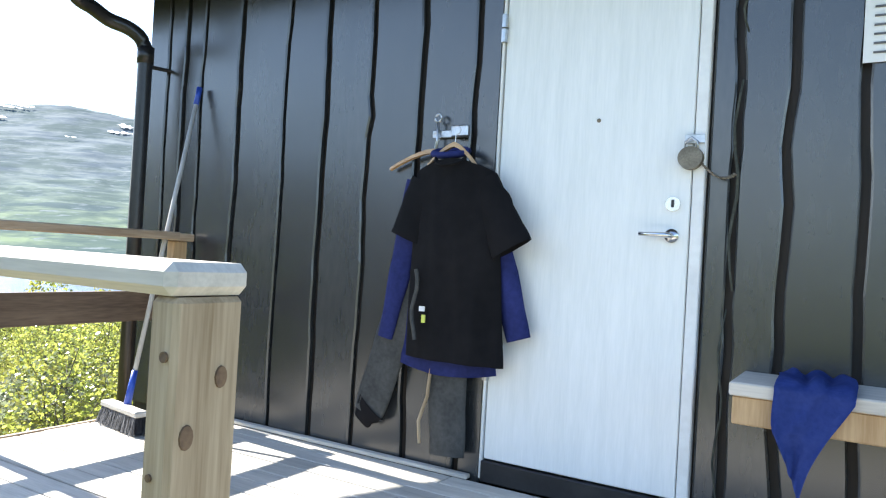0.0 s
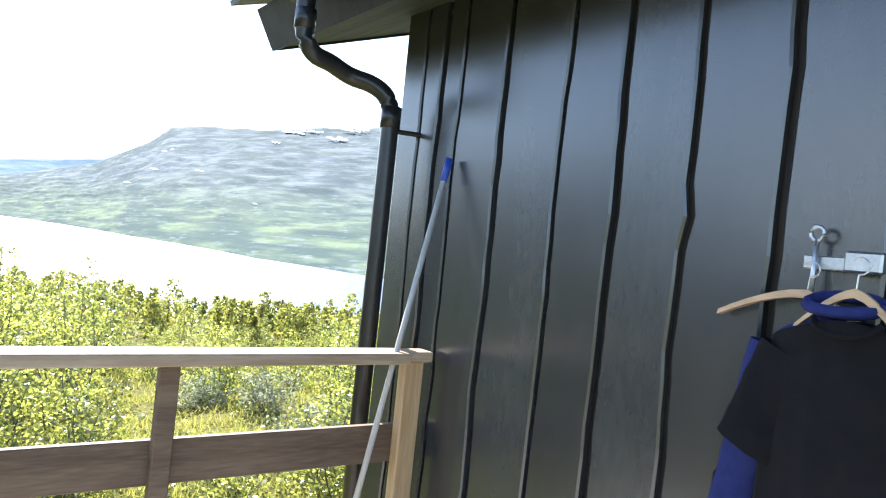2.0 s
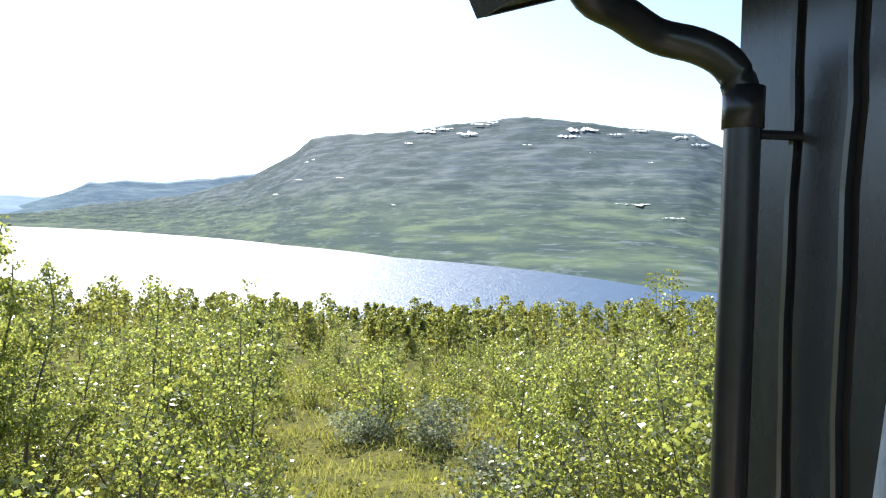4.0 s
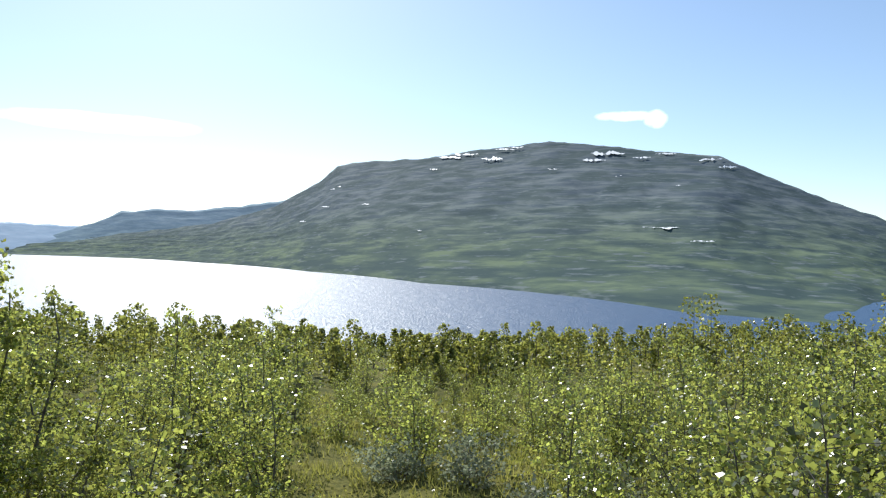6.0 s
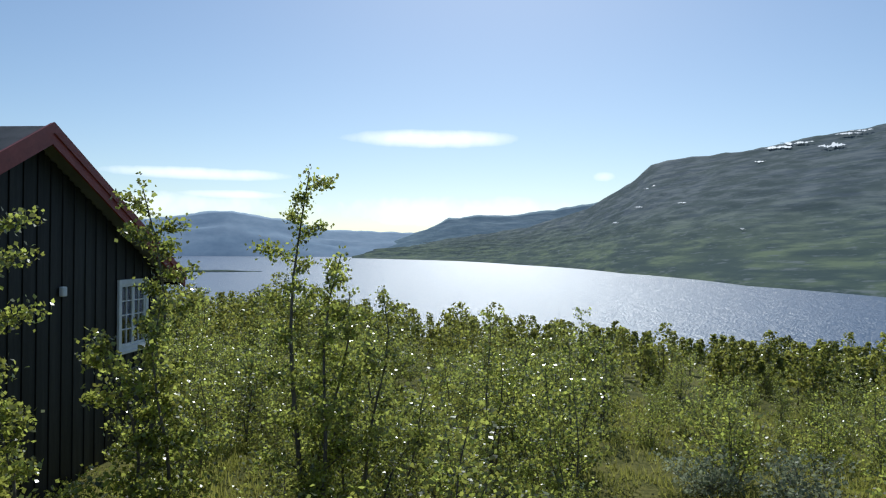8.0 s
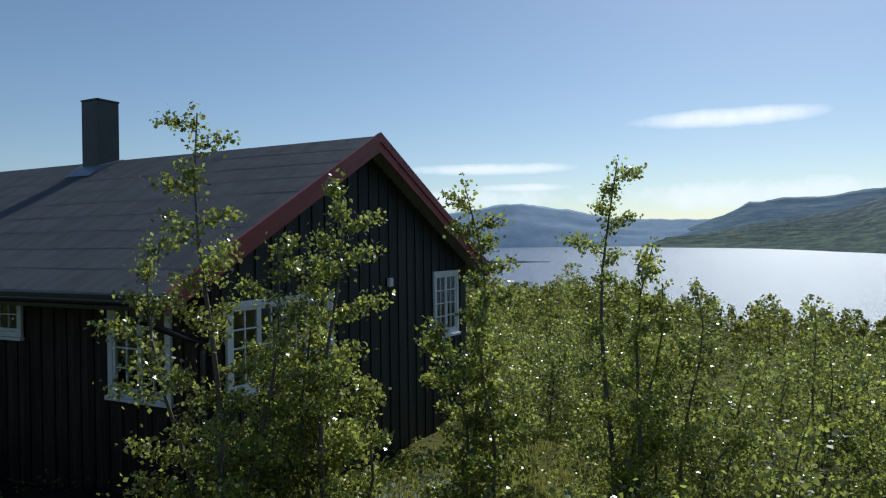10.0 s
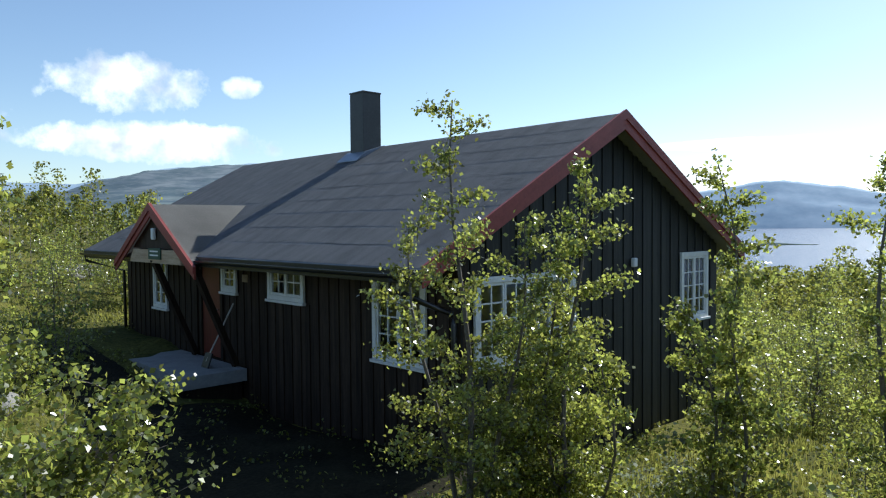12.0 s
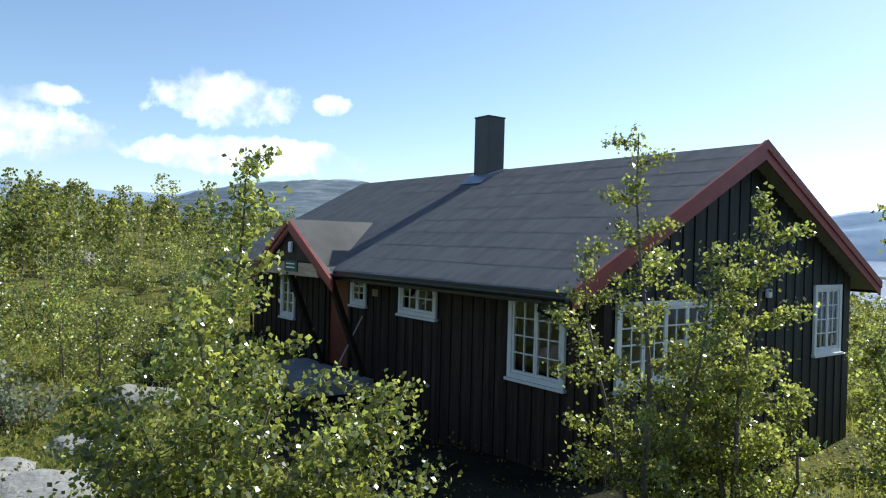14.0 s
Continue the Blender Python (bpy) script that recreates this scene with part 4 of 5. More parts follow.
# ---------------------------------------------------------------- broom leaning on the wall
bt, bb = Vector((-2.735, WY - 0.045, 1.885)), Vector((-2.64, 2.87, 0.14))
broom = empty("broom", pose(bb.x, bb.y, 0), "push broom with a grey stick leaning on the wall", "broom")
o = Vector((bb.x, bb.y, 0))
ax = bt - bb
bm = bmesh.new()
tube(bm, [bb - o, bt - o], 0.0125, 12)
part("stick", bm, STICK, broom, smooth=True)
for k0, k1, nm in ((0.945, 1.005, "grip"), (-0.02, 0.085, "socket")):
    bm = bmesh.new()
    tube(bm, [bb + ax * k0 - o, bb + ax * k1 - o], [0.016, 0.017] if nm == "grip" else [0.02, 0.016], 14)
    part(nm, bm, BLUEPLAST, broom, "blue plastic " + nm, smooth=True)
mhead = pose(0.02, -0.04, 0, 0, 0, -9)
boxed("head", (-0.19, -0.035, 0.088), (0.19, 0.035, 0.118), PINE_X, broom, bevel=0.006, m=mhead)
q = []
rng = np.random.RandomState(4)
for i in range(1500):
    x, y = rng.uniform(-0.185, 0.185), rng.uniform(-0.032, 0.032)
    dx, dy = rng.normal(0, 0.008) + x * 0.06, rng.normal(0, 0.008) + y * 0.5
    w = 0.003
    q.append([(x - w, y, 0.09), (x + w, y, 0.09), (x + dx + w, y + dy, 0.002), (x + dx - w, y + dy, 0.002)])
qb = quads_mesh("bristles", q)
qb.transform(mhead)
link("bristles", qb, BRISTLE, broom, "dense grey bristles")

# ---------------------------------------------------------------- the lower house
HM = pose(-9.457, -4.64, 0, 0, 0, math.degrees(-0.05))
house = empty("house", HM, "dark timber house with a felt roof and red bargeboards", "house")
WID, LEN, SLOPE, AP_U, AP_Z, GZ = 7.5, 12.6, 0.53, -3.5, 3.61, -2.5
ROOF_V0, ROOF_V1 = -12.75, 0.36


def roof_z(u):
    return AP_Z - abs(u - AP_U) * SLOPE


W_EAVE = [(-1.88, -0.75, -0.28, 0.99), (-5.12, -3.98, 0.44, 1.02), (-7.04, -6.5, 0.46, 1.03), (-10.69, -9.98, -0.14, 0.99)]
D_EAVE = [(-8.14, -7.15, -1.05, 1.0)]
W_GABLE = [(-2.5, -0.3, -0.2, 0.95), (-6.98, -6.02, -0.1, 1.12)]


def wall_cells(a0, a1, z0, z1, holes, put):
    bm = bmesh.new()
    xs = sorted({a0, a1, *[h[0] for h in holes], *[h[1] for h in holes]})
    zs = sorted({z0, z1, *[h[2] for h in holes], *[h[3] for h in holes]})
    for x0, x1 in zip(xs, xs[1:]):
        for q0, q1 in zip(zs, zs[1:]):
            if not any(h[0] <= x0 and x1 <= h[1] and h[2] <= q0 and q1 <= h[3] for h in holes):
                put(bm, x0, x1, q0, q1)
    bmesh.ops.remove_doubles(bm, verts=bm.verts[:], dist=0.0005)
    return bm


we = roof_z(0) - 0.2
part("wall", wall_cells(-LEN, 0, GZ, we, W_EAVE + D_EAVE, lambda bm, a, b, c, d: bx(bm, (-0.15, a, c), (-0.03, b, d))), TARHOUSE, house)
part("wall", wall_cells(-WID, -0.15, GZ, we, W_GABLE, lambda bm, a, b, c, d: bx(bm, (a, -0.15, c), (b, -0.03, d))), TARGREEN, house)
part("gable", prism([(-WID, we), (-0.03, we), (-0.03, roof_z(0) - 0.16), (AP_U, AP_Z - 0.17), (-WID, roof_z(-WID) - 0.16)], (-0.15, -0.03)), TARGREEN, house)
boxed("wall", (-WID, -LEN, GZ), (-WID + 0.12, -0.15, roof_z(-WID) - 0.17), TARHOUSE, house, bevel=0)
part("wall", prism([(-WID + 0.12, GZ), (-0.15, GZ), (-0.15, roof_z(-0.1) - 0.16), (AP_U, AP_Z - 0.17), (-WID + 0.12, roof_z(-WID) - 0.16)], (-LEN, -LEN + 0.12)), TARHOUSE, house)
boxed("floor_slab", (-WID + 0.12, -LEN + 0.12, -1.2), (-0.15, -0.15, -1.05), TARHOUSE, house, bevel=0)
boxed("inner_wall", (-3.6, -LEN + 0.13, -1.04), (-3.5, -0.2, roof_z(-3.5) - 0.6), WHITETRIM, house, bevel=0)


def clad(n0, n1, step, top, holes, put, material, name="board"):
    a = n0
    k = 0
    while a < n1 - 0.02:
        b = min(a + step * (0.92 + 0.16 * random.random()), n1)
        spans = [(GZ, top((a + b) / 2))]
        for h in holes:
            if h[0] - 0.06 < b and a < h[1] + 0.06:
                spans = [s for z0, z1 in spans for s in ((z0, min(z1, h[2] - 0.07)), (max(z0, h[3] + 0.07), z1)) if s[1] - s[0] > 0.05]
        for z0, z1 in spans:
            put(a + 0.006, b - 0.006, z0, z1, 0.03 if k % 2 else 0.012, material, name)
        a = b
        k += 1


clad(-LEN, -0.0, 0.15, lambda v: roof_z(0) - 0.17, W_EAVE + D_EAVE, lambda a, b, c, d, t, m, n: boxed(n, (-0.029, a, c), (-0.029 + t + 0.012, b, d), m, house, bevel=0), TARHOUSE)
clad(-WID, 0.01, 0.16, lambda u: roof_z(u) - 0.2, W_GABLE, lambda a, b, c, d, t, m, n: boxed(n, (a, -0.029, c), (b, -0.029 + t + 0.012, d), m, house, bevel=0), TARGREEN)

# main roof
for sgn, foot in ((1, 1.0), (-1, -8.0)):
    zf = roof_z(foot)
    part("roof", prism([(foot, zf - 0.03), (AP_U, AP_Z - 0.03), (AP_U, AP_Z - 0.19), (foot, zf - 0.17)], (ROOF_V0, ROOF_V1 - 0.035)), FELT, house, "dark felt roof slope")
    # courses of felt, each lapping the one below
    n = 9
    for i in range(n):
        u0, u1 = foot + (AP_U - foot) * i / n, foot + (AP_U - foot) * (i + 1) / n
        bm = bmesh.new()
        m_ = 22
        low, up_ = [], []
        for j in range(m_ + 1):
            v = ROOF_V0 + (ROOF_V1 - ROOF_V0) * j / m_
            w = 0.03 * noise.noise(Vector((v * 0.8, i * 3.1, sgn)))
            lift = 0.005 + 0.010 * abs(noise.noise(Vector((v * 1.3, i * 5.0, 2))))
            low.append(bm.verts.new((u0 - 0.02 * sgn + w, v, roof_z(u0 - 0.02 * sgn + w) - 0.03 + lift)))
            up_.append(bm.verts.new((u1, v, roof_z(u1) - 0.03 + 0.004)))
        for j in range(m_):
            bm.faces.new((low[j], low[j + 1], up_[j + 1], up_[j]))
        bmesh.ops.solidify(bm, geom=bm.faces[:], thickness=0.003)
        part("felt_course", bm, FELT, house)
    part("bargeboard", prism([(foot, zf + 0.02), (AP_U, AP_Z + 0.02), (AP_U, AP_Z - 0.30), (foot, zf - 0.26)], (ROOF_V1 - 0.03, ROOF_V1 + 0.005)), REDPAINT, house, "red painted bargeboard")
    part("cover_board", prism([(foot, zf + 0.03), (AP_U, AP_Z + 0.03), (AP_U, AP_Z - 0.13), (foot, zf - 0.11)], (ROOF_V1 + 0.007, ROOF_V1 + 0.03)), REDPAINT, house, "red painted cover board")
    boxed("eave_board", (foot - 0.01 if sgn > 0 else foot - 0.02, ROOF_V0, zf - 0.22), (foot + 0.02 if sgn > 0 else foot + 0.01, ROOF_V1 - 0.04, zf - 0.035), BLACKPIPE, house, "black eave board")
bm = prism([(1.0 + x * 0.055 / 0.06 + 0.075, roof_z(1.0) - 0.1 + z) for x, z in prof], (ROOF_V0, ROOF_V1 - 0.05))
part("gutter", bm, BLACKPIPE, house, "black half-round gutter")
bm = bmesh.new()
gz = roof_z(1.0) - 0.14
tube(bm, [(1.07, -0.2, gz), (1.05, -0.22, gz - 0.15), (0.5, -0.12, gz - 0.4), (0.12, -0.06, gz - 0.55), (0.09, -0.05, gz - 0.7), (0.09, -0.05, GZ)], 0.04, 10)
part("downpipe", bm, BLACKPIPE, house, smooth=True)
bm = bmesh.new()
tube(bm, [(1.07, -12.5, gz), (1.05, -12.5, gz - 0.15), (0.12, -12.5, gz - 0.45), (0.09, -12.5, GZ)], 0.04, 10)
part("downpipe", bm, BLACKPIPE, house, smooth=True)
# chimney on the near slope
CU, CV, CW = -3.05, -6.22, 0.51
chim = boxed("chimney", (CU - CW, CV - CW, roof_z(CU) - 0.3), (CU, CV, 4.80), CHIM, house, "tall square sheet-clad chimney", bevel=0.008)
boxed("chimney_cap", (CU - CW - 0.012, CV - CW - 0.012, 4.80), (CU + 0.012, CV + 0.012, 4.835), CHIM, chim, bevel=0.004)
part("flashing", prism([(CU + 0.3, roof_z(CU + 0.3) - 0.005), (CU - CW - 0.0, roof_z(CU - CW) + 0.0), (CU - CW, roof_z(CU - CW) + 0.03), (CU + 0.02, roof_z(CU) + 0.07), (CU + 0.3, roof_z(CU + 0.3) + 0.012)], (CV - CW - 0.13, CV + 0.13)), LEAD, chim, "lead flashing at the chimney foot")


def window(name, a0, a1, z0, z1, m, nx, nz, big=2):
    """A white casement in local (a, depth, z); m maps to the house."""
    w = empty(name, HM @ m, "white many-paned wooden window in the timber wall", "window")
    w["kind"] = "structure"
    fw = 0.06
    for p, q in (((a0 - 0.06, 0.0, z0 - 0.05), (a0 + 0.03, 0.05, z1 + 0.06)), ((a1 - 0.03, 0.0, z0 - 0.05), (a1 + 0.06, 0.05, z1 + 0.06)), ((a0 + 0.031, 0.0, z1 - 0.03), (a1 - 0.031, 0.05, z1 + 0.06)), ((a0 + 0.031, 0.0, z0 - 0.05), (a1 - 0.031, 0.05, z0 + 0.03))):
        boxed("window_frame", p, q, WHITETRIM, w)
    boxed("window_sill", (a0 - 0.09, 0.0, z0 - 0.1), (a1 + 0.09, 0.085, z0 - 0.052), WHITETRIM, w)
    sw = (a1 - a0 - 0.062) / big
    for s in range(big):
        s0 = a0 + 0.031 + s * sw
        s1 = s0 + sw
        for p, q in (((s0 + 0.002, -0.03, z0 + 0.031), (s0 + 0.042, 0.03, z1 - 0.031)), ((s1 - 0.042, -0.03, z0 + 0.031), (s1 - 0.002, 0.03, z1 - 0.031)), ((s0 + 0.043, -0.03, z1 - 0.075), (s1 - 0.043, 0.03, z1 - 0.031)), ((s0 + 0.043, -0.03, z0 + 0.031), (s1 - 0.043, 0.03, z0 + 0.08))):
            boxed("casement", p, q, WHITETRIM, w, bevel=0.003)
        g0, g1, h0, h1 = s0 + 0.043, s1 - 0.043, z0 + 0.081, z1 - 0.076
        for i in range(1, nx):
            x = g0 + (g1 - g0) * i / nx
            boxed("muntin", (x - 0.011, -0.02, h0), (x + 0.011, 0.02, h1), WHITETRIM, w, bevel=0)
        for j in range(1, nz):
            z = h0 + (h1 - h0) * j / nz
            boxed("muntin", (g0, -0.018, z - 0.011), (g1, 0.018, z + 0.011), WHITETRIM, w, bevel=0)
        for i in range(nx):
            for j in range(nz):
                pane = boxed("pane", (g0 + (g1 - g0) * i / nx, -0.003, h0 + (h1 - h0) * j / nz), (g0 + (g1 - g0) * (i + 1) / nx - 0.001, 0.003, h0 + (h1 - h0) * (j + 1) / nz - 0.001), GLASS, w, bevel=0)
    return w


for i, (h, nx, nz, big) in enumerate(zip(W_EAVE, (2, 2, 2, 1), (4, 2, 3, 4), (2, 2, 1, 2))):
    # turned a quarter: local x runs along -v
    window("window_%d" % (i + 1), -h[1], -h[0], h[2], h[3], pose(0, 0, 0, 0, 0, -90), nx, nz, big)
window("window_5", 0.3, 2.5, -0.2, 0.95, Matrix.Translation((-2.8, 0, 0)), 2, 4, 4)
window("window_6", -6.98, -6.02, -0.1, 1.12, pose(0, 0, 0), 2, 4, 2)
hd = boxed("door_2", (-0.06, D_EAVE[0][0] + 0.05, -1.03), (-0.015, D_EAVE[0][1] - 0.05, 0.98), BRICKRED)
hd.matrix_world = HM
tagged(hd, "red-brown plank door of the timber house, closed", "door", kind="structure")
for a, b in ((D_EAVE[0][0] - 0.05, D_EAVE[0][0] + 0.048), (D_EAVE[0][1] - 0.048, D_EAVE[0][1] + 0.05)):
    boxed("door_frame", (-0.03, a, -1.05), (0.03, b, 1.05), TARHOUSE, hd)
bm = bmesh.new()
tube(bm, [(-0.015, -7.28, 0.0), (0.03, -7.28, 0.0), (0.03, -7.38, 0.0)], 0.01, 8)
part("handle", bm, CHROME, hd)

# entrance gable on the eave side
pv, pu, pz, pe = -7.83, 1.16, 2.23, 1.06
uin = -1.05
for sgn in (1, -1):
    vf = pv + sgn * 1.95
    bm = bmesh.new()
    u_in_f = -(pe - 1.755) / SLOPE
    vs = [bm.verts.new(p) for p in ((pu, pv, pz), (pu, vf, pe), (min(u_in_f, pu - 0.1), vf, pe), (uin, pv, pz))]
    bm.faces.new(vs)
    bmesh.ops.solidify(bm, geom=bm.faces[:], thickness=0.07)
    part("porch_roof", bm, FELTLIGHT, house, "faded grey felt over the entrance gable")
    for d, hh, ww in ((0.02, 0.24, 0.03), (0.053, 0.13, 0.025)):
        part("porch_bargeboard", prism([(pv, pz + 0.03), (vf + sgn * 0.12, pe - 0.04), (vf + sgn * 0.12, pe - 0.04 - hh), (pv, pz + 0.03 - hh * 1.15)], (pu + d, pu + d + ww), "x"), REDPAINT, house, "bright red porch bargeboard")
part("porch_panel", prism([(pv - 1.35, 1.02), (pv + 1.35, 1.02), (pv + 1.15, 1.3), (pv - 1.15, 1.3)], (pu - 0.06, pu - 0.02), "x"), PINE_Y, house, "grey board across the porch gable")
part("porch_gable", prism([(pv - 1.3, 1.32), (pv + 1.3, 1.32), (pv, pz - 0.15)], (pu - 0.12, pu - 0.07), "x"), TARHOUSE, house)
boxed("sign", (pu - 0.018, pv - 0.22, 1.10), (pu + 0.012, pv + 0.4, 1.33), GREENSIGN, house, "small green name board")
for z in (1.25, 1.17):
    boxed("sign_line", (pu + 0.0125, pv - 0.12, z), (pu + 0.017, pv + 0.3, z + 0.03), PAPER, house, bevel=0)
boxed("porch_lamp", (pu - 0.06, pv - 0.06, 1.5), (pu + 0.02, pv + 0.06, 1.74), PAPER, house, "white porch lamp", bevel=0.02)
for vb in (-8.2, -6.35):
    bm = bmesh.new()
    bx(bm, (-0.05, -0.06, 0), (0.05, 0.06, 2.35))
    bm.transform(look((0.12, vb, -1.03), (1.08, vb + 0.25, 1.05)) @ pose(0, 0, 0, 180))
    part("brace", bm, TARHOUSE, house, "heavy dark timber brace")
boxed("plaque", (0.012, -6.2, 0.65), (0.03, -5.98, 0.8), PINE, house, "small wooden plaque")
boxed("gable_lamp", (-4.33, 0.012, 0.98), (-4.21, 0.09, 1.14), PAPER, house, "small white wall lamp", bevel=0.015)

slab = empty("platform", HM, "grey slab platform and ramp before the house door", "platform")
part("slab", prism([(-6.0, -1.06), (-9.1, -1.06), (-12.4, -1.75), (-12.4, -2.6), (-6.0, -1.3)], (0.06, 1.36), "x"), CONCRETE, slab)
boxed("support", (0.1, -8.4, -2.6), (1.3, -6.15, -1.31), TARHOUSE, slab, bevel=0)
spade = empty("shovel", HM @ pose(0.35, -6.6, -1.05), "shovel leaning on the wall by the house door", "shovel")
bm = bmesh.new()
tube(bm, [(0.25, -0.05, 0.12), (-0.28, 0.1, 1.25)], 0.016, 8)
part("shaft", bm, STICK, spade)
boxed("blade", (-0.02, -0.14, 0.0), (0.02, 0.14, 0.3), BLACKPIPE, spade, bevel=0.008, m=pose(0.28, -0.05, 0.0, 0, -20, 0))

# dark sheet laid on the ground, standing in for the shade at the house foot
def in_shade_sheet(lx, ly):
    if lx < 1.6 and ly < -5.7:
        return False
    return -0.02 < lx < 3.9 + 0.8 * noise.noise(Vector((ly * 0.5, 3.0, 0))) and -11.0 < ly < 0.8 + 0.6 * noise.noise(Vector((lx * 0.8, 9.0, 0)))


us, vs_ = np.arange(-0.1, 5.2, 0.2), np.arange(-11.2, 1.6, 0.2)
shade_co, shade_f, at_ = [], [], {}
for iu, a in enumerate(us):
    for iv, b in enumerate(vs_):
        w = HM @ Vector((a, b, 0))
        at_[iu, iv] = len(shade_co)
        shade_co.append((w.x, w.y, float(ground_z(w.x, w.y)) + 0.03 + 0.03 * noise.noise(Vector((a * 2.1, b * 2.1, 4))) - (0.0 if in_shade_sheet(a, b) else 0.12)))
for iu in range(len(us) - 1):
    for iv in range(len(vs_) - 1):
        if in_shade_sheet(us[iu] + 0.1, vs_[iv] + 0.1):
            shade_f.append((at_[iu, iv], at_[iu + 1, iv], at_[iu + 1, iv + 1], at_[iu, iv + 1]))
shade_me = bpy.data.meshes.new("soil")
shade_me.from_pydata(shade_co, [], shade_f)
shade_me.shade_smooth()
# near-black colour is the house's shade put into the ground
SHADE_GROUND = mat("shade_dark_ground", (0.010, 0.009, 0.006), (0.035, 0.032, 0.018), 1.5, 0.95, 0.8, fine=12, dist=0.06, spec=0.1)
tagged(link("soil", shade_me, SHADE_GROUND), "dark ground sheet standing in for the shade along the house foot", "soil", kind="structure")

# ---------------------------------------------------------------- birches
rs = np.random.RandomState(7)


def unit(v):
    return v / np.maximum(np.linalg.norm(v, axis=-1, keepdims=True), 1e-9)


def leaf_quads(centres, size, rng, up=0.35):
    n = len(centres)
    d = unit(rng.normal(size=(n, 3)) + np.array([0, 0, -0.3]))
    s = unit(np.cross(d, rng.normal(size=(n, 3)) + np.array([0, 0, up])))
    L = (size * rng.uniform(0.7, 1.3, n))[:, None]
    w = L * 0.42
    nrm = np.cross(d, s)
    return np.stack([centres - d * L * 0.5, centres + s * w - nrm * w * 0.25, centres + d * L * 0.55, centres - s * w - nrm * w * 0.25], 1)


def birch_data(h, spread_, stems, leaves, size, seed, low=0.12):
    """Stems as tapered tubes with side twigs; leaves in sprays along the twigs."""
    rng = np.random.RandomState(seed)
    bm = bmesh.new()
    tips = []
    for s in range(stems):
        a = rng.uniform(0, 6.28)
        hh = h * (1.0 if s == 0 else rng.uniform(0.55, 0.9))
        lean = spread_ * (0.2 if s == 0 else rng.uniform(0.5, 1.0))
        pts = []
        n = 8
        ph = rng.uniform(0, 6.28)
        for i in range(n + 1):
            k = i / n
            r = lean * k ** 0.8
            pts.append(Vector((math.cos(a) * r + 0.12 * h / 3 * math.sin(k * 7 + ph) * k, math.sin(a) * r + 0.12 * h / 3 * math.cos(k * 6 + ph) * k, hh * k - 0.1 * (1 - k))))
        r0 = 0.0085 * h / (1.25 if s else 1.0)
        tube(bm, pts, [r0 * (1 - 0.9 * i / n) + 0.002 for i in range(n + 1)], 6, False)
        nb = int(23 * hh / h * (1.0 if h > 2 else 0.7))
        for b in range(nb):
            k = low + (0.98 - low) * (b + rng.uniform(0, 0.9)) / nb
            i = min(int(k * n), n - 1)
            p = pts[i].lerp(pts[i + 1], k * n - i)
            ang = b * 2.4 + rng.uniform(-0.6, 0.6)
            ln = spread_ * rng.uniform(0.35, 0.95) * (1.12 - k) ** 0.65 * (0.55 + 0.45 * min(1, k * 4)) + 0.06
            rise = rng.uniform(0.25, 0.8)
            q1 = p + Vector((math.cos(ang), math.sin(ang), rise)) * ln * 0.55
            q2 = q1 + Vector((math.cos(ang + rng.uniform(-0.4, 0.4)), math.sin(ang), rise * 0.6)) * ln * 0.5
            tube(bm, [p, q1, q2], [r0 * 0.4 * (1 - k) + 0.003, 0.003, 0.0016], 4, False)
            tips.append((p, q1, q2, ln))
        tips.append((pts[-3], pts[-2], pts[-1], 0.25))
    wts = np.array([t[3] + 0.1 for t in tips])
    cnt = np.maximum(1, (leaves * wts / wts.sum()).astype(int))
    cs = []
    for (p, q1, q2, ln), c in zip(tips, cnt):
        k = rng.uniform(0.15, 1.05, c)[:, None]
        p, q1, q2 = (np.array(v) for v in (p, q1, q2))
        pos = np.where(k < 0.5, p + (q1 - p) * k * 2, q1 + (q2 - q1) * (k * 2 - 1))
        cs.append(pos + rng.normal(size=(c, 3)) * (0.032 + 0.06 * ln) * np.array([1, 1, 0.8]))
    return bm, leaf_quads(np.concatenate(cs), size, rng)


def birch(m, h, spread_, stems, leaves, size, seed, label, name="birch_tree", material=None, group="", low=0.12):
    t = empty(name, m, label, "tree" if name == "birch_tree" else "shrub", group)
    bm, q = birch_data(h, spread_, stems, leaves, size, seed, low)
    part("trunk", bm, BARK, t)
    link("crown", quads_mesh("crown", q), material or LEAF, t)
    return t


def at(x, y, turn=0, drop=0.05):
    return pose(x, y, float(ground_z(x, y)) - drop, 0, 0, turn)


def seen(eye, yaw, d):
    a = radians(yaw)
    return eye[0] - math.sin(a) * d, eye[1] + math.cos(a) * d


EYE = (-2.3, 2.2)
# the tall birches that stand before the house and the lake: yaw and distance from the deck corner, top height
HERO = [(103.4, 7.5, 2.6, 0.7, 4, 3300, "tall thin mountain birch with several stems"), (98.5, 8.2, 1.3, 0.7, 3, 1500, "slim young birch beside a taller one"),
        (114.4, 6.6, 2.30, 0.58, 4, 3000, "many-stemmed birch with airy green leaves"), (133.6, 6.2, 2.86, 0.76, 3, 2000, "crooked birch with long limbs before the house"),
        (125.8, 6.4, 2.36, 0.74, 5, 3600, "upright leafy birch before the house gable"), (129.6, 6.6, 1.0, 0.6, 4, 1500, "low bushy birch beside the house corner"),
        (137.0, 5.4, -0.3, 0.5, 5, 700, "small birch shrub growing before the house")]
for i, (yw, d, top, sp, st, lv, lab) in enumerate(HERO):
    x, y = seen(EYE, yw, d)
    g = float(ground_z(x, y))
    birch(at(x, y, i * 57), top - g, sp, st, int(lv * 5.2), 0.038, 20 + i, lab, low=0.10)
x, y = seen((-1.5, 1.5), 159.5, 4.6)
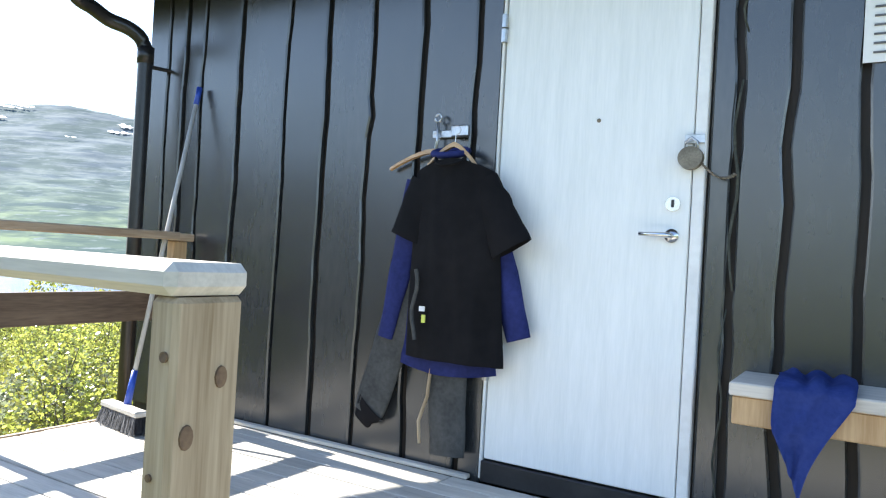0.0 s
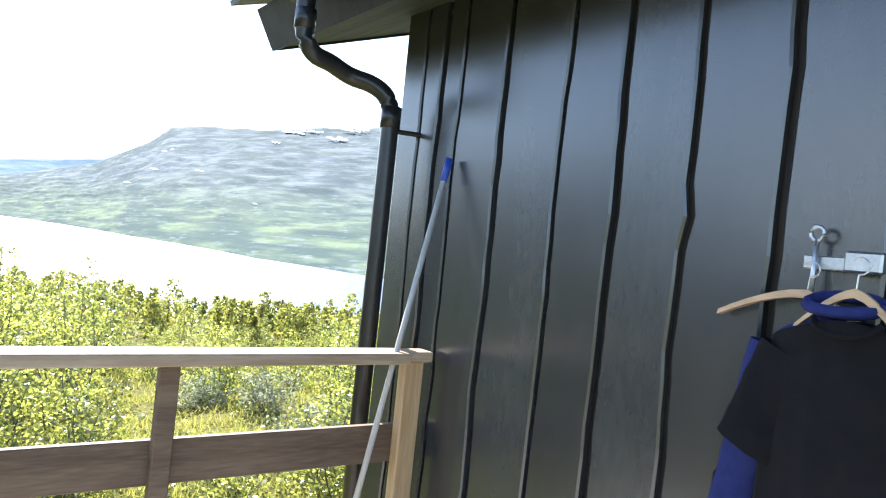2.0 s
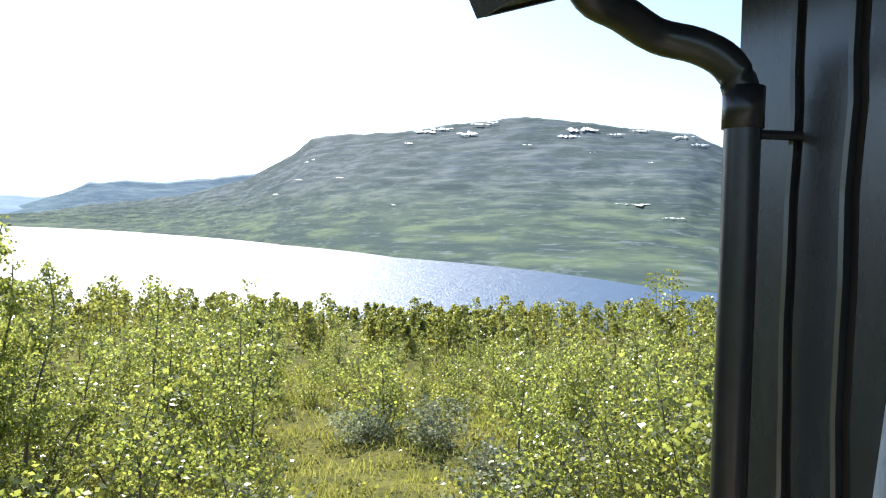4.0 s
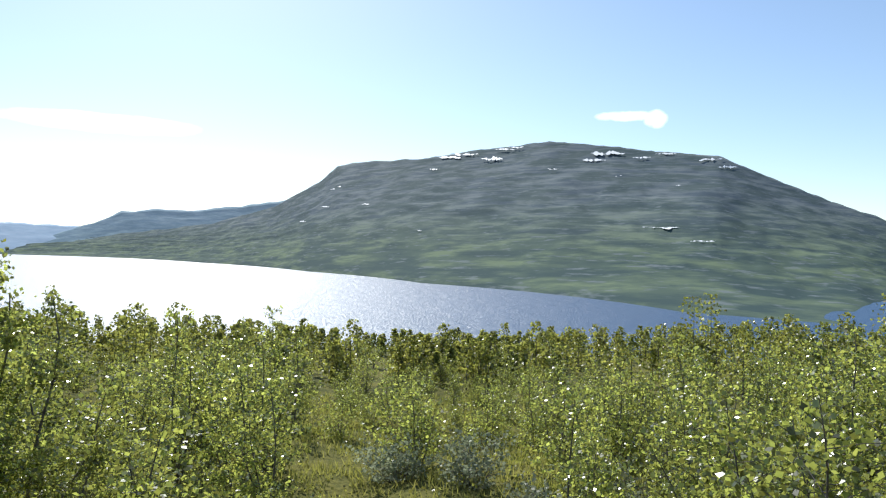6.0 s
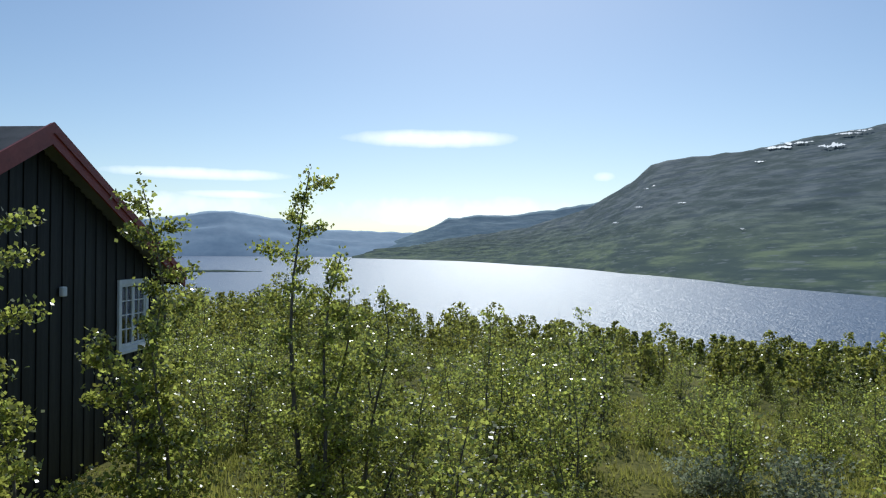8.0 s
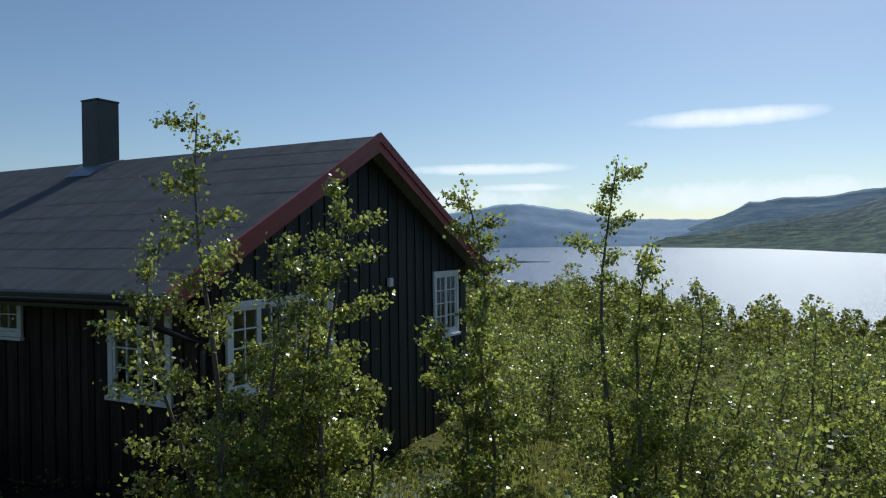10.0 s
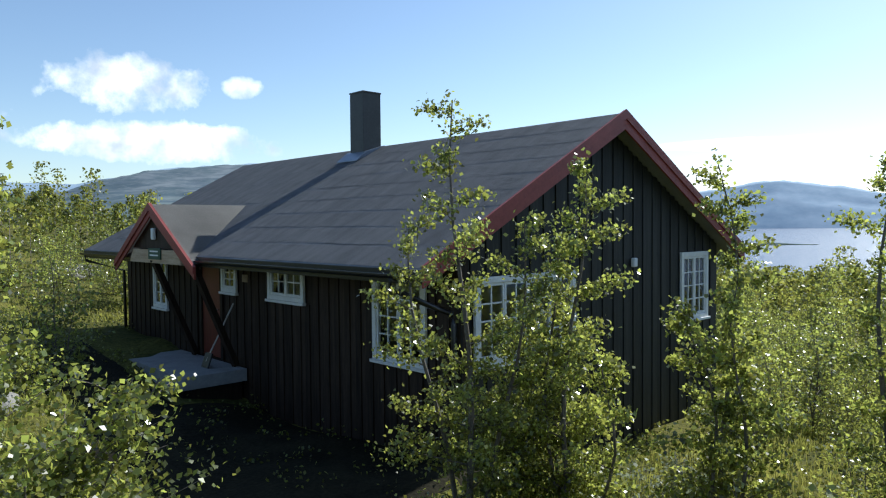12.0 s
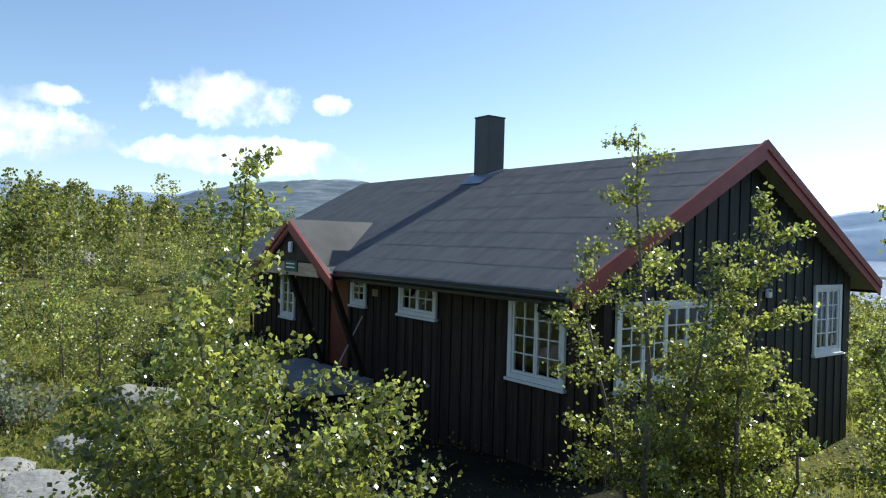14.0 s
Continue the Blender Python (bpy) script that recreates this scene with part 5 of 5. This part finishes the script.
g = float(ground_z(x, y))
birch(at(x, y, 40), 2.35 - g, 0.6, 2, 4200, 0.038, 40, "birch sapling rising over a leafy bush", low=0.45)
birch(at(x - 0.1, y + 0.2, 10), 1.3 - g, 1.05, 11, 20000, 0.039, 41, "broad leafy birch bush below the deck", low=0.05)
x, y = seen((-2.3, 2.0), 171.0, 4.0)
birch(at(x, y, 80), 1.0 - float(ground_z(x, y)), 1.05, 12, 20000, 0.039, 42, "dense birch bush at the deck's edge", low=0.05)

VARIANTS = []
for i, (h, sp, st, lv) in enumerate([(2.6, 0.85, 4, 2000), (2.2, 0.95, 6, 2200), (1.7, 0.9, 6, 1700), (3.0, 0.8, 3, 1900), (2.4, 1.0, 5, 2200), (1.3, 0.7, 6, 1200)]):
    t = birch(pose(-60, -90, -40), h, sp, st, lv, 0.064, 60 + i, "green mountain birch in the thicket", group="birches of the thicket", low=0.06)
    VARIANTS.append((t, h))
wil = birch(pose(-60, -90, -40), 0.8, 0.75, 9, 1100, 0.06, 80, "low grey-leaved willow bush on the heath", "willow_bush", WILLOW, "willow bushes on the heath", low=0.05)


def free(x, y, r=0.6):
    if -4.3 - r < x < 4.6 and -1.0 < y < 11:
        return False
    lu = HM.inverted() @ Vector((x, y, 0))
    if -8.6 - r < lu.x < 2.0 + r and -13.5 < lu.y < 0.9 + r:
        return False
    return True


def stature(yw):
    """The thicket is low before the middle of the lake and taller towards the house."""
    return float(np.interp(yw, [40, 50, 57, 62, 74, 82, 95, 110], [1.2, 1.1, 0.9, 0.74, 0.74, 0.88, 1.02, 1.1]))


def clearing(x, y):
    """Open mossy patches in the thicket."""
    return noise.noise(Vector((x * 0.16 + 3.3, y * 0.16 + 1.2, 0.5)))


def open_ground(x, y):
    lu = HM.inverted() @ Vector((x, y, 0))
    if -7.55 < lu.x < 0.05 and -12.7 < lu.y < 0.05 or -0.1 < lu.x < 1.45 and -12.1 < lu.y < -5.6:
        return False
    return not (-3.35 < x < 4.0 and 0.0 < y < 10)


placed = [seen(EYE, h[0], h[1]) for h in HERO]
# a few bushes of set place
for yw, d, h, k in ((57, 5.6, 1.5, 1), (85, 5.6, 1.45, 1), (92, 6.4, 1.9, 4), (68, 5.0, 0.9, 5), (97, 5.2, 1.45, 2), (106, 5.4, 1.35, 2), (48, 7.0, 2.0, 4), (41, 6.0, 2.2, 1)):
    x, y = seen(EYE, yw, d)
    s = h / VARIANTS[k][1]
    c = copy_thing(VARIANTS[k][0], at(x, y, yw * 7))
    c.scale = (s ** 0.6, s ** 0.6, s)
    placed.append((x, y))
count = 0
tries = 0
while count < 270 and tries < 9000:
    tries += 1
    yw = rs.uniform(22, 205)
    d = 5.5 + 25 * rs.uniform() ** 0.75
    x, y = seen(EYE, yw, d)
    if not free(x, y) or clearing(x, y) < -0.12:
        continue
    if 62 < yw < 82 and d < 16:
        continue
    if (108 < yw < 124 and d < 12) or (122 <= yw < 166 and d < 13):
        continue
    if yw > 156 and d < 17 and rs.uniform() < 0.88:
        continue
    gap = 0.75 + d * 0.025
    if any((x - a) ** 2 + (y - b) ** 2 < gap * gap for a, b in placed):
        continue
    placed.append((x, y))
    k = rs.randint(0, len(VARIANTS))
    tall = rs.uniform(0.55, 0.98) * (0.7 if d < 8 else 1.0) * stature(yw) * (1.3 if rs.uniform() < 0.07 else 1.0)
    c = copy_thing(VARIANTS[k][0], at(x, y, rs.uniform(0, 360)))
    c.scale = (tall * rs.uniform(0.9, 1.15),) * 2 + (tall,)
    count += 1
for t, h in VARIANTS:
    x, y = seen(EYE, rs.uniform(60, 100), rs.uniform(12, 22))
    t.matrix_world = at(x, y, rs.uniform(0, 360))
for i, (yw, d) in enumerate(((66, 11.6), (60, 9.5), (72, 12.5), (61, 7.4), (118, 9.2), (55, 11), (121, 7.2), (176, 12))):
    x, y = seen(EYE, yw, d)
    if i == 0:
        wil.matrix_world = at(x, y)
    else:
        c = copy_thing(wil, at(x, y, i * 77))
        c.scale = (0.8 + 0.1 * (i % 4),) * 3

# the thicket beyond, past counting
base = []
stem_q = []
for i in range(2600):
    yw = rs.uniform(20, 215)
    d = 28 + 95 * rs.uniform() ** 1.2
    x, y = seen(EYE, yw, d)
    if not free(x, y, 1.5) or clearing(x * 0.6, y * 0.6) < -0.25:
        continue
    h = rs.uniform(1.4, 2.8) * (1.35 if rs.uniform() < 0.08 else 1.0) * stature(yw)
    n = int(230 * min(1.0, 42 / d)) + 60
    k = rs.uniform(0, 1, n) ** 0.8
    ang = rs.uniform(0, 6.28, n)
    r = h * 0.34 * np.sqrt(rs.uniform(0, 1, n)) * np.clip(1.25 - k, 0.12, 0.9)
    g = float(ground_z(x, y))
    lumps = 0.12 * np.sin(ang * 3 + i) * h * 0.3
    cpos = np.stack([x + np.cos(ang) * (r + lumps), y + np.sin(ang) * (r + lumps), g + 0.15 + k * h], 1)
    base.append(leaf_quads(cpos, 0.075 + 0.0019 * d, rs))
    w = 0.02 + d * 0.0003
    stem_q.append([(x - w, y - w, g - 0.1), (x + w, y + w, g - 0.1), (x + w * 0.3, y, g + h * 0.85), (x - w * 0.3, y, g + h * 0.85)])
far = link("birch_thicket", quads_mesh("birch_thicket", np.concatenate(base)), LEAF2)
tagged(far, "dense green birch thicket running down to the lake", "thicket", kind="stuff")
tagged(link("birch_stems", quads_mesh("birch_stems", np.array(stem_q)), BARK), "thin grey birch stems in the thicket", "stems", kind="stuff")

# low growth: tufts of grass and heather
gq = []
for i in range(12000):
    yw = rs.uniform(20, 205)
    d = 3.0 + 22 * rs.uniform() ** 0.9
    x, y = seen(EYE, yw, d)
    lu = HM.inverted() @ Vector((x, y, 0))
    if not free(x, y, 0.05) or in_shade_sheet(lu.x, lu.y):
        continue
    g = float(ground_z(x, y))
    n = 9
    hgt = rs.uniform(0.06, 0.2) * (1.7 if 108 < yw < 124 else 1.0)
    b = np.stack([x + rs.normal(0, 0.09, n), y + rs.normal(0, 0.09, n), np.full(n, g - 0.02)], 1)
    a = rs.uniform(0, 6.28, n)
    side = np.stack([np.cos(a), np.sin(a), np.zeros(n)], 1) * (0.006 + 0.0006 * d)
    tip = b + np.stack([rs.normal(0, 0.05, n), rs.normal(0, 0.05, n), hgt * rs.uniform(0.6, 1.3, n)], 1)
    gq.append(np.stack([b - side, b + side, tip + side * 0.3, tip - side * 0.3], 1))
tagged(link("grass", quads_mesh("grass", np.concatenate(gq)), GRASS), "tufts of yellow-green heath grass", "grass", kind="stuff")
hq = []
for i in range(8000):
    yw = rs.uniform(20, 205)
    d = 4.0 + 20 * rs.uniform() ** 0.9
    x, y = seen(EYE, yw, d)
    if not open_ground(x, y):
        continue
    if 63 < yw < 83 and 7 < d < 16 and rs.uniform() < 0.8:
        continue
    lu = HM.inverted() @ Vector((x, y, 0))
    if in_shade_sheet(lu.x, lu.y) and rs.uniform() < 0.85:
        continue
    n = 14
    g = float(ground_z(x, y))
    cpos = np.stack([x + rs.normal(0, 0.16, n), y + rs.normal(0, 0.16, n), g + np.abs(rs.normal(0.05, 0.07, n))], 1)
    hq.append(leaf_quads(cpos, 0.045 + 0.001 * d, rs))
tagged(link("heather", quads_mesh("heather", np.concatenate(hq)), LEAF2), "low heather and dwarf birch on the ground", "heather", kind="stuff")

# pale rocks by the path and on the slope
for i, (yw, d, r) in enumerate(((171, 7.2, 0.55), (173.5, 8.2, 0.45), (168, 9.5, 0.5), (164, 12.5, 0.7), (160, 30, 1.2), (168, 33, 1.6), (101, 8.8, 0.3), (103, 9.6, 0.35), (176, 7.6, 0.5))):
    x, y = seen((-1.5, 1.5), yw, d)
    bm = bmesh.new()
    bmesh.ops.create_icosphere(bm, subdivisions=3, radius=1)
    for v in bm.verts:
        v.co *= 1 + 0.35 * noise.noise(v.co * 1.6 + Vector((i * 7, 0, 0)))
        v.co = Vector((v.co.x * r, v.co.y * r * 0.8, v.co.z * r * 0.38))
    t = part("rock", bm, ROCK, smooth=True)
    t.matrix_world = at(x, y, i * 50, -0.02)
    tagged(t, "flat pale lichened rock on the heath", "rock", "pale rocks on the heath")
